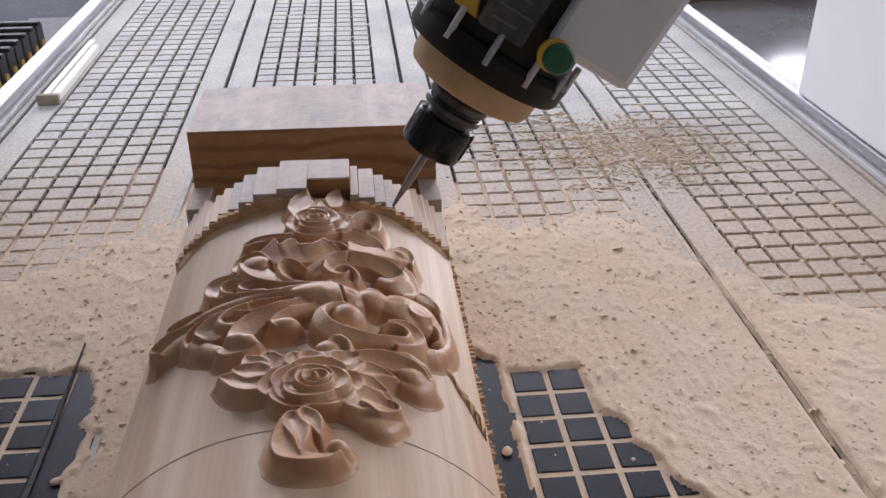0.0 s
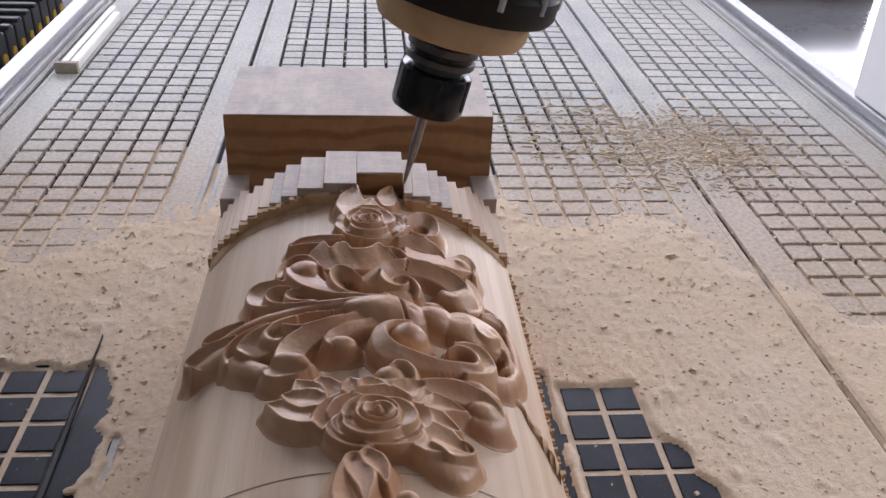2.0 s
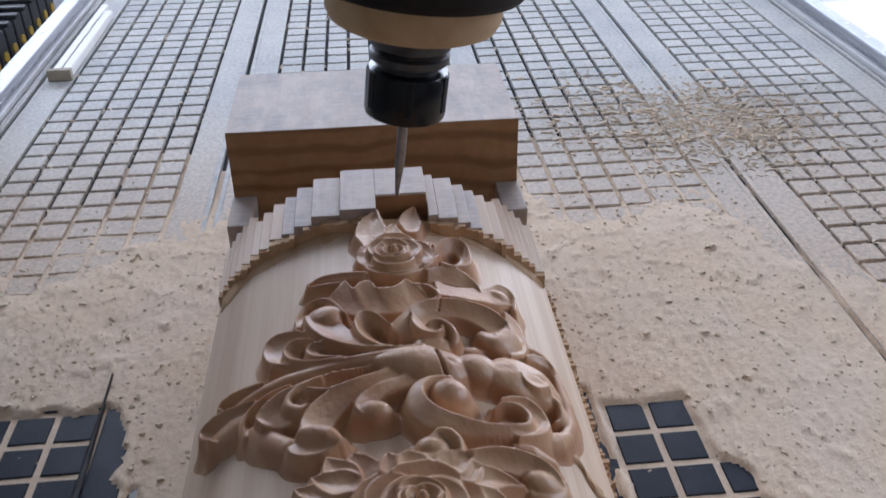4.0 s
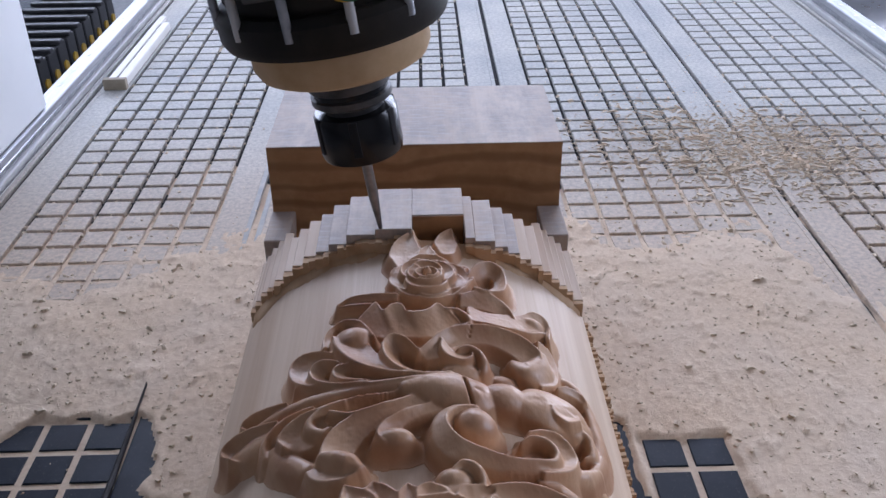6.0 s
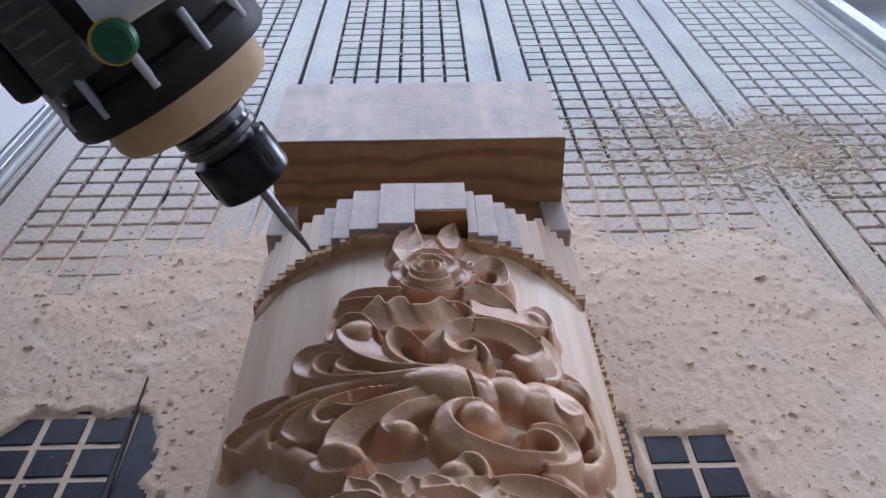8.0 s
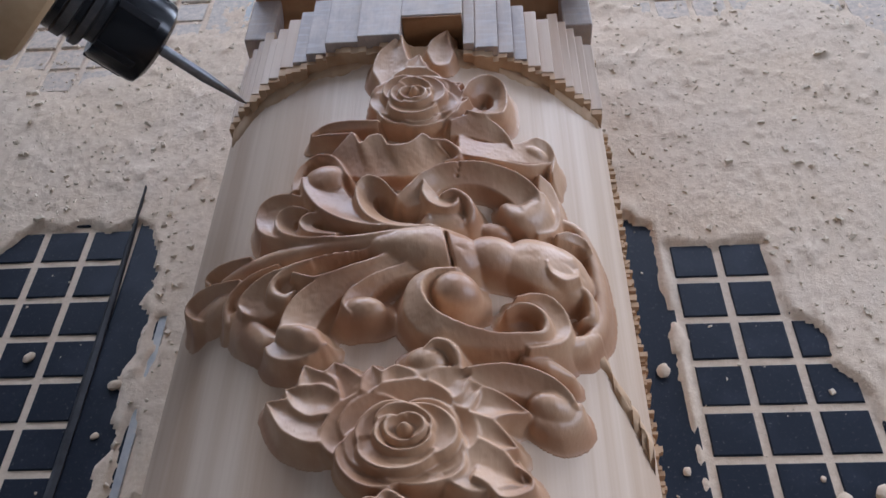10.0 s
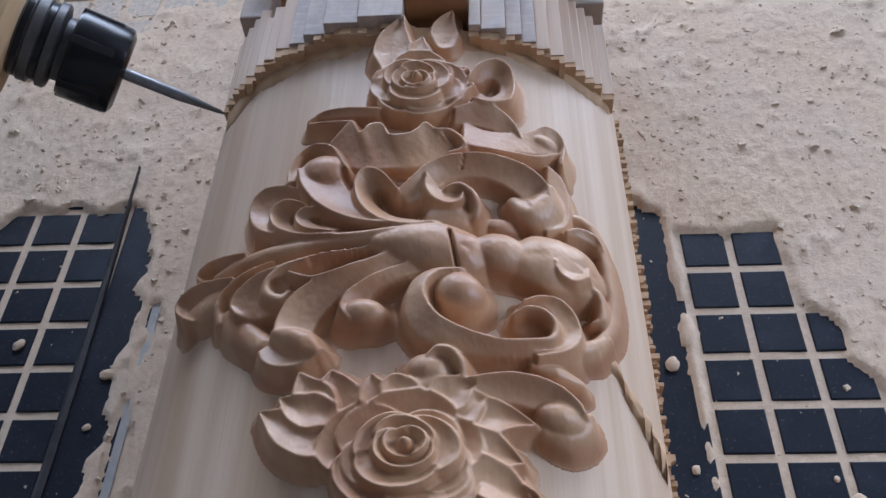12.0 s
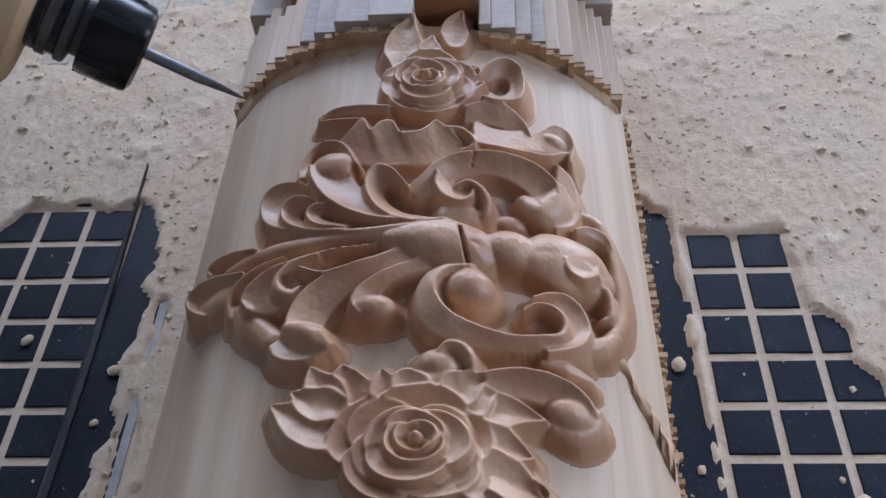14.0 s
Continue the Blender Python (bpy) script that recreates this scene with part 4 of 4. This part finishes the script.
    knob("scroll_eye", 0.0163, -0.2272, 0.0083, 0.0063, 0.0115)
    cord("leaf", [(0.0105, -0.2348), (0.0191, -0.2328), (0.0263, -0.2336)], [0.009, 0.0124, 0.0076], [0.0089, 0.01, 0.0089])
    blade("acanthus_scroll", [(0.0296, -0.2315), (0.0402, -0.2287), (0.0499, -0.2278), (0.0596, -0.2293), (0.0673, -0.2338), (0.0701, -0.2385)], [(0.0296, -0.2388), (0.04, -0.2373), (0.0476, -0.2376), (0.0542, -0.2387), (0.0562, -0.24), (0.0575, -0.2418)], [0.0118, 0.0133, 0.0137, 0.0133], 0.0069, 2.0)
    knob("scroll_eye", 0.0623, -0.2396, 0.0102, 0.007, 0.0118)
    cord("scroll_back", [(0.0571, -0.2446), (0.0632, -0.2453), (0.0701, -0.2411), (0.0718, -0.2369)], [0.0097, 0.0117, 0.009, 0.0048], [0.0074, 0.0085, 0.0092, 0.0104])
    cord("scroll_back", [(0.0523, -0.2216), (0.0613, -0.2221), (0.0697, -0.2232)], [0.0048, 0.009, 0.0055], [0.0089, 0.01, 0.0081])
    # upper rose, its leaves and the frill under it
    blade("outer_leaf", [(-0.0421, -0.0941), (-0.0353, -0.0898), (-0.0247, -0.09), (-0.0091, -0.0933)], [(-0.0429, -0.0914), (-0.0349, -0.093), (-0.026, -0.0946), (-0.0091, -0.0971)], 0.0092, 0.0063, 1.6)
    cord("outer_leaf", [(-0.0418, -0.0949), (-0.0318, -0.0978), (-0.02, -0.1001)], [0.0017, 0.0031, 0.0028], [0.0085, 0.0092, 0.0089])
    blade("frilled_leaf", [(-0.0305, -0.1119), (-0.0256, -0.1066), (-0.0203, -0.1023), (-0.0164, -0.11), (-0.0125, -0.1058), (-0.0068, -0.106), (-0.0037, -0.1127), (0.0032, -0.1128), (0.0077, -0.1103), (0.0114, -0.1058), (0.0163, -0.1088), (0.0216, -0.1137)], [(-0.024, -0.1221), (-0.0179, -0.1263), (-0.0142, -0.1276), (-0.0094, -0.1282), (-0.0046, -0.1279), (0.0001, -0.1282), (0.0049, -0.1282), (0.0095, -0.1271), (0.013, -0.1252), (0.0165, -0.1222), (0.0207, -0.1197), (0.0249, -0.1163)], [0.0081, 0.0115, 0.0111, 0.0115, 0.0111, 0.0115, 0.0089], 0.0047, 1.4)
    cord("frilled_leaf", [(0.0163, -0.1092), (0.0226, -0.1095), (0.0274, -0.1136), (0.0278, -0.1176), (0.0216, -0.1198)], [0.0028, 0.0045, 0.0048, 0.0045, 0.0028], [0.0107, 0.0107, 0.01, 0.0089, 0.0074])
    blade("outer_leaf", [(0.0238, -0.0943), (0.0352, -0.0876), (0.0445, -0.0904), (0.0505, -0.0975), (0.0523, -0.1037)], [(0.0237, -0.1012), (0.0306, -0.0999), (0.038, -0.1009), (0.0442, -0.1015), (0.0509, -0.1015)], 0.01, 0.0059, 1.5)
    blade("acanthus_scroll", [(0.0277, -0.0992), (0.038, -0.1027), (0.0492, -0.1013), (0.0568, -0.0984), (0.0628, -0.094), (0.0692, -0.0943), (0.0723, -0.1017), (0.0701, -0.1155)], [(0.0278, -0.1155), (0.0378, -0.1158), (0.0487, -0.1149), (0.0574, -0.1123), (0.0639, -0.1086), (0.0679, -0.1061), (0.0689, -0.1062), (0.0685, -0.1082)], [0.0059, 0.007, 0.0081, 0.0104, 0.0111, 0.0111], [0.0089, 0.0085, 0.007, 0.0063], 1.2)
    cord("acanthus_scroll", [(0.0278, -0.1155), (0.0378, -0.1168), (0.0487, -0.1165), (0.0598, -0.114), (0.0699, -0.1059)], [0.0024, 0.0028, 0.0031, 0.0031, 0.0024], [0.0089, 0.01, 0.01, 0.01, 0.0089])
    knob("scroll_eye", 0.0634, -0.1023, 0.007, 0.0046, 0.0102)
    blade("acanthus_scroll", [(0.029, -0.075), (0.0345, -0.0626), (0.0426, -0.0566), (0.0494, -0.0601), (0.0511, -0.0721), (0.0484, -0.0839), (0.0383, -0.0882), (0.0313, -0.0878)], [(0.0354, -0.07), (0.038, -0.0663), (0.0419, -0.065), (0.044, -0.0683), (0.0438, -0.0732), (0.0409, -0.0774), (0.0378, -0.0784), (0.0358, -0.0767)], 0.0115, 0.0052, 2.0)
    leaf("leaf", (0.0181, -0.0778), (0.0295, -0.0645), 0.009, 0.0104, 0.0104)
    leaf("leaf", (0.0214, -0.0904), (0.0323, -0.0775), 0.009, 0.0122, 0.0122)
    leaf("leaf", (-0.0042, -0.062), (-0.0014, -0.0285), 0.0193, 0.0092, 0.0115)
    leaf("leaf", (0.0086, -0.0624), (0.0083, -0.0437), 0.0124, 0.0092, 0.01)
    leaf("leaf", (0.0188, -0.0426), (0.0219, -0.0185), 0.0138, 0.0059, 0.0074)
    # lower rose leaves
    leaf("leaf", (-0.0116, -0.2428), (-0.0171, -0.2278), 0.0159, 0.0107, 0.01)
    leaf("leaf", (-0.0184, -0.2423), (-0.0287, -0.2275), 0.0138, 0.0107, 0.01)
    leaf("leaf", (0.0007, -0.2426), (-0.0029, -0.2302), 0.0117, 0.0107, 0.01)
    leaf("leaf", (0.009, -0.2399), (0.0041, -0.2312), 0.0138, 0.0107, 0.01)
    leaf("leaf", (-0.0135, -0.2526), (-0.0417, -0.2406), 0.02, 0.0107, 0.01)
    leaf("leaf", (-0.0182, -0.2445), (-0.0349, -0.2365), 0.0138, 0.0107, 0.01)
    leaf("leaf", (0.0241, -0.2485), (0.0523, -0.2447), 0.0172, 0.0107, 0.01)
    leaf("leaf", (0.024, -0.2454), (0.0362, -0.237), 0.0138, 0.0107, 0.01)
    leaf("leaf", (0.0212, -0.2403), (0.032, -0.2327), 0.0138, 0.0107, 0.01)
    leaf("leaf", (0.0242, -0.2587), (0.0477, -0.2597), 0.0193, 0.0107, 0.01)
    leaf("leaf", (0.027, -0.2682), (0.0498, -0.2733), 0.0207, 0.0107, 0.01)
    # bud hanging under the lower rose
    blade("bud", [(-0.0041, -0.2849), (-0.0083, -0.2955), (-0.0094, -0.3072), (-0.0058, -0.3153), (0.0045, -0.319), (0.0159, -0.3177), (0.0237, -0.3126)], [(0.0025, -0.2871), (0.0034, -0.2967), (0.0044, -0.3027), (0.0064, -0.3067), (0.0104, -0.3088), (0.0155, -0.3091), (0.0194, -0.3077)], 0.0122, 0.0067, 1.5)
    leaf("leaf", (-0.0008, -0.2856), (0.0042, -0.311), 0.0117, 0.0118, 0.0118)
    leaf("leaf", (0.0053, -0.2827), (0.0131, -0.2986), 0.0099, 0.0118, 0.0104)
    knob("leaf_curl", 0.0216, -0.3065, 0.0058, 0.0046, 0.0118)
    blade("scroll_curl", [(0.0323, -0.2736), (0.0369, -0.2759), (0.0409, -0.2801), (0.0463, -0.2794), (0.0522, -0.2758), (0.0522, -0.2715), (0.0473, -0.2682)], [(0.0355, -0.2626), (0.0404, -0.2625), (0.044, -0.2649), (0.0468, -0.2674), (0.0488, -0.2677), (0.0496, -0.2663), (0.048, -0.2628)], 0.0115, 0.0059, 1.5)
    cord("scroll_back", [(0.0346, -0.278), (0.0427, -0.2817), (0.0506, -0.2755)], [0.0117, 0.0156, 0.0101], [0.0067, 0.0074, 0.0067])
    rose(0.0059, -0.0779, 0.0228, 0.0145, 11, 0.92)
    rose(0.0086, -0.2589, 0.0262, 0.0150, 12, 0.80)
    cut_relief(c)
    return c


# ---- spindle ----
def spindle():
    """The tilting head; its origin is the tip of the cutter and its axis is local z."""
    s = thing("router_spindle", "tilting router spindle with dusty nose, black collet nut and tapered cutter", "machine spindle")
    lathe("cutter", [(0.0003, 0.0), (0.0012, 0.004), (0.0030, 0.026), (0.0031, 0.063)], M["carbide"], s, "slim tapered carbide cutter", 20)
    nut = lathe("collet_nut", [(0.010, 0.0545), (0.0185, 0.0545), (0.0225, 0.0565), (0.0232, 0.059), (0.0232, 0.0805), (0.022, 0.0825), (0.017, 0.0830)], M["black"], s, "glossy black collet nut")
    for k in range(6):
        a = math.pi * k / 3
        bm = bmesh.new()
        add_box(bm, -0.0022, 0.0022, -0.0008, 0.0008, 0.0620, 0.0822, 0.0004)
        part("wrench_slot", bm, M["groove"], nut).matrix_basis = Matrix.Rotation(a, 4, "Z") @ Matrix.Translation((0, 0.0229, 0))
    lathe("tool_holder", [(0.0165, 0.0825), (0.0165, 0.0865), (0.0212, 0.0875), (0.0222, 0.0885), (0.0222, 0.0920), (0.0200, 0.0930), (0.0200, 0.0955), (0.0225, 0.0965), (0.0225, 0.1010), (0.0212, 0.1020), (0.0212, 0.1080)], M["dark_steel"], s, "ribbed dark steel tool holder")
    lathe("holder_band", [(0.0206, 0.0929), (0.0206, 0.0957)], M["black"], s)
    lathe("holder_band", [(0.0217, 0.1025), (0.0217, 0.1055)], M["black"], s)
    lathe("nose_cap", [(0.024, 0.1065), (0.040, 0.1075), (0.045, 0.110), (0.0475, 0.115), (0.0480, 0.1295)], M["beige"], s, "nose cap coated in tan wood dust")
    ring = lathe("clamp_ring", [(0.050, 0.1285), (0.0575, 0.1295), (0.0595, 0.133), (0.0595, 0.145), (0.056, 0.149), (0.050, 0.150)], M["dark_ring"], s, "dusty black clamping ring")
    for k in range(12):
        a = 2 * math.pi * (k + 0.5) / 12
        lathe("bolt", [(0.0024, 0.1395), (0.0024, 0.161), (0.0019, 0.162)], M["grey_paint"] if k % 2 else M["alu"], ring, "", 14, (0.0582 * math.cos(a), 0.0582 * math.sin(a)))
    lathe("motor_barrel", [(0.052, 0.149), (0.054, 0.153), (0.054, 0.40), (0.050, 0.405)], M["dark_ring"], s, "dark motor barrel")
    h = box("housing", 0.012, 0.074, -0.066, 0.07, 0.170, 0.42, M["white_paint"], s, 0.006, "white painted sheet metal housing")
    box("side_block", -0.066, -0.050, -0.03, 0.06, 0.16, 0.42, M["dark_ring"], s, 0.006)
    box("label_plate", -0.032, 0.000, -0.0580, -0.0450, 0.160, 0.214, M["label"], s, 0.001, "black rating plate")
    plate_bars(s)
    b = lathe("button", [(0.0098, 0.0), (0.0098, 0.006), (0.0084, 0.0075)], M["green"], s, "round green button", 28)
    b.matrix_basis = Matrix.Translation((0.0190, -0.067, 0.1680)) @ pose(0, 0, 0, 90)
    r = lathe("button_ring", [(0.0108, 0.0), (0.0108, 0.003), (0.0100, 0.0035)], M["yellow"], s, "orange ring behind the button", 28)
    r.matrix_basis = Matrix.Translation((0.0168, -0.0662, 0.1680)) @ pose(0, 0, 0, 90)
    bm = bmesh.new()
    v = [bm.verts.new(p) for p in ((-0.010, -0.0555, 0.160), (0.010, -0.0555, 0.160), (0.0, -0.0555, 0.182), (-0.010, -0.050, 0.160), (0.010, -0.050, 0.160), (0.0, -0.050, 0.182))]
    for f in ((0, 1, 2), (5, 4, 3), (0, 3, 4, 1), (1, 4, 5, 2), (2, 5, 3, 0)):
        bm.faces.new([v[k] for k in f])
    part("warning_plate", bm, M["yellow"], s, "yellow triangular warning plate").matrix_basis = pose(0, 0, 0, 0, 0, -46)
    return s


def plate_bars(s):
    for k in range(5):
        bm = bmesh.new()
        add_box(bm, -0.028, -0.010 + 0.006 * (k % 2), -0.0585, -0.0579, 0.168 + 0.009 * k, 0.1695 + 0.009 * k)
        part("print_bar", bm, M["print"], s)


# ---- machine frame and surroundings ----
def gantry_leg(side):
    g = thing("gantry_leg", "white painted steel gantry leg beside the table", "gantry", group="gantry legs")
    if side > 0:
        box("leg_panel", 0.549, 0.80, 0.14, 0.62, 0.026, 1.5, M["white_paint"], g, 0.004)
        box("leg_foot", 0.62, 0.78, 0.18, 0.55, FLOOR_Z, 0.026, M["white_paint"], g, 0.004)
    else:
        box("leg_panel", -0.90, -0.648, 0.14, 0.615, 0.026, 1.5, M["white_paint"], g, 0.004)
        box("leg_foot", -0.88, -0.72, 0.18, 0.52, FLOOR_Z, 0.026, M["white_paint"], g, 0.004)
        lathe("bolt", [(0.004, 0), (0.004, 0.003)], M["black"], g, "", 14).matrix_basis = pose(-0.648, 0.30, 0.06, 0, 90, 0)
    return g


def linear_rail(side):
    x = slots[0] - 0.033 if side < 0 else slots[-1] + 0.033
    r = thing("linear_rail", "bright ground steel linear guide rail with counterbored holes", "guide rail", group="guide rails")
    box("rail_base", x - 0.016, x + 0.016, BED_Y0, BED_Y1, -0.06, 0.004, M["grey_paint"], r, 0.002)
    box("rail_flank", x - 0.010, x + 0.010, BED_Y0, BED_Y1, 0.004, 0.012, M["steel"], r, 0.002)
    top = box("rail_head", x - 0.0125, x + 0.0125, BED_Y0, BED_Y1, 0.012, 0.0245, M["alu"], r, 0.0025)
    for k in range(40):
        y = BED_Y0 + 0.03 + 0.063 * k
        if y < BED_Y1:
            lathe("bolt_hole", [(0.0042, 0.0240), (0.0042, 0.0248)], M["grey_paint"], r, "", 14, (x, y))
    return r


def edge_trough(side):
    """The pale frame edge between table and rail."""
    x = slots[0] if side < 0 else slots[-1]
    a, b = (x - 0.0165, x - 0.0098) if side < 0 else (x + 0.0098, x + 0.0165)
    e = thing("frame_edge", "dusty pale steel frame edge along the table", "machine frame", group="frame edges")
    box("edge_strip", a, b, BED_Y0, BED_Y1, -0.06, -0.004, M["pale_bar"], e, 0.002)
    return e


def stop_bar():
    b = thing("stop_bar", "pale plastic stop bar with wooden end piece on the table", "bar")
    x = slots[0] + 0.027
    box("bar", x + 0.001, x + 0.0135, 0.745, 1.02, 0.0006, 0.014, M["pale_bar"], b, 0.002)
    box("bar", x - 0.0135, x - 0.002, 0.745, 1.06, 0.0006, 0.013, M["pale_bar"], b, 0.002)
    box("end_piece", x - 0.0165, x + 0.0165, 0.735, 0.745, 0.0006, 0.017, M["dull_wood"], b, 0.001, "brown wooden end piece")


def cable_chain():
    c = thing("cable_chain", "black nylon cable chain with yellow pins beside the table", "cable chain")
    for k in range(16):
        y = 0.62 + 0.048 * k
        link = box("link", -0.93, -0.80, y, y + 0.044, -0.12, -0.035, M["chain"], c, 0.004)
        box("crossbar", -0.935, -0.795, y + 0.004, y + 0.020, -0.035, -0.027, M["rubber"], link, 0.002)
        for z in (-0.078,):
            p = lathe("pin", [(0.009, 0), (0.009, 0.003)], M["yellow"], link, "yellow hinge pin", 16)
            p.matrix_basis = pose(-0.800, y + 0.022, z, 0, 90, 0)
    box("tray", -0.95, -0.775, 0.55, 1.75, -0.135, -0.120, M["rubber"], c, 0.002)
    box("tray_foot", -0.88, -0.84, 0.9, 0.96, FLOOR_Z, -0.135, M["grey_paint"], c)
    box("tray_foot", -0.88, -0.84, 1.5, 1.56, FLOOR_Z, -0.135, M["grey_paint"], c)


def machine_base():
    m = thing("machine_base", "grey welded steel base of the router table", "machine base")
    box("frame", slots[0] - 0.052, slots[-1] + 0.052, BED_Y0, BED_Y1, -0.22, -0.0605, M["grey_paint"], m, 0.004)
    for x in (slots[0] + 0.1, slots[-1] - 0.1):
        for y in (-0.5, 0.6, 1.6):
            box("leg", x - 0.05, x + 0.05, y - 0.05, y + 0.05, FLOOR_Z, -0.22, M["grey_paint"], m, 0.004)


def seal_strip():
    """Thin rubber seal that has come out of its groove."""
    bm = bmesh.new()
    x = panels[0] + 6 * P
    n = 24
    rows = []
    for k in range(n + 1):
        t = k / n
        y = 0.072 - 0.66 * t
        w = 0.0004 + 0.0024 * min(1, t * 4)
        z = 0.0045 - 0.003 * min(1, t * 3)
        xx = x + 0.002 * math.sin(t * 5) - 0.001
        rows.append([bm.verts.new(p) for p in ((xx - w, y, z - 0.003), (xx - w, y, z), (xx, y, z + 0.0016), (xx + w, y, z), (xx + w, y, z - 0.003))])
    for a, b in zip(rows, rows[1:]):
        for j in range(4):
            bm.faces.new((a[j], a[j + 1], b[j + 1], b[j]))
    bm.faces.new(rows[0])
    bm.faces.new(rows[-1][::-1])
    bmesh.ops.recalc_face_normals(bm, faces=bm.faces)
    s = part("seal_strip", bm, M["rubber"])
    tagged(s, "thin dark rubber vacuum seal lifted out of its groove", "seal")


def pebble(x, y, size, seed):
    rng = random.Random(seed)
    bm = bmesh.new()
    size = size * 0.82
    bmesh.ops.create_icosphere(bm, subdivisions=2, radius=size)
    for v in bm.verts:
        v.co *= rng.uniform(0.86, 1.12)
        v.co.z = v.co.z * 0.55 + size * 0.5
        v.co.x *= 1.25
    ob = part("wood_lump", bm, M["sawdust"], None, "", True)
    ob.matrix_world = pose(x, y, -0.0006, 0, 0, rng.uniform(0, 90))
    tagged(ob, "small lump of pale pine lying on bare dark table", "wood chip", "wood lumps")


bed = vacuum_table()
table_squares(bed)
machine_base()
sawdust_sheet()
crumbs()
seal_strip()
for k, (x, y, r) in enumerate(((-0.021, -0.105, 0.0050), (-0.363, -0.105, 0.0048), (-0.366, -0.141, 0.0028), (-0.426, -0.082, 0.0042), (0.062, -0.192, 0.0055), (0.085, -0.188, 0.006), (0.078, -0.062, 0.0035), (-0.018, -0.172, 0.003), (0.055, -0.178, 0.002))):
    pebble(x, y, r, k)
corbel()
head = spindle()
for side in (-1, 1):
    gantry_leg(side)
    linear_rail(side)
    edge_trough(side)
stop_bar()
cable_chain()
b = box("storage_crate", 1.6, 2.9, 4.6, 5.2, FLOOR_Z, FLOOR_Z + 0.40, M["brown"], None, 0.01)
tagged(b, "brown wooden crate standing on the workshop floor", "crate")


def motions():
    rows = [(0.0, -0.104, 0.180, 31), (0.5, -0.112, 0.183, 27), (1.0, -0.122, 0.189, 20), (1.5, -0.131, 0.195, 15.5), (2.0, -0.134, 0.200, 13.5),
            (2.5, -0.137, 0.201, 12.3), (3.0, -0.139, 0.202, 11), (3.5, -0.145, 0.203, 9), (4.0, -0.153, 0.206, 7), (4.2, -0.156, 0.206, 5.5),
            (6.5, -0.195, 0.193, -14), (7.0, -0.208, 0.190, -21), (7.5, -0.218, 0.185, -25), (8.0, -0.228, 0.180, -30), (8.5, -0.236, 0.176, -33),
            (9.0, -0.244, 0.169, -38), (9.2, -0.246, 0.167, -39), (11.5, -0.2655, 0.146, -54.5), (12.0, -0.267, 0.141, -57), (12.5, -0.269, 0.137, -58),
            (13.0, -0.2665, 0.142, -57), (13.5, -0.2645, 0.147, -54.8), (14.0, -0.2605, 0.150, -54)]
    walk(head, [(t, pose(x, -0.030, z, 0, a, 0)) for t, x, z, a in rows])


motions()
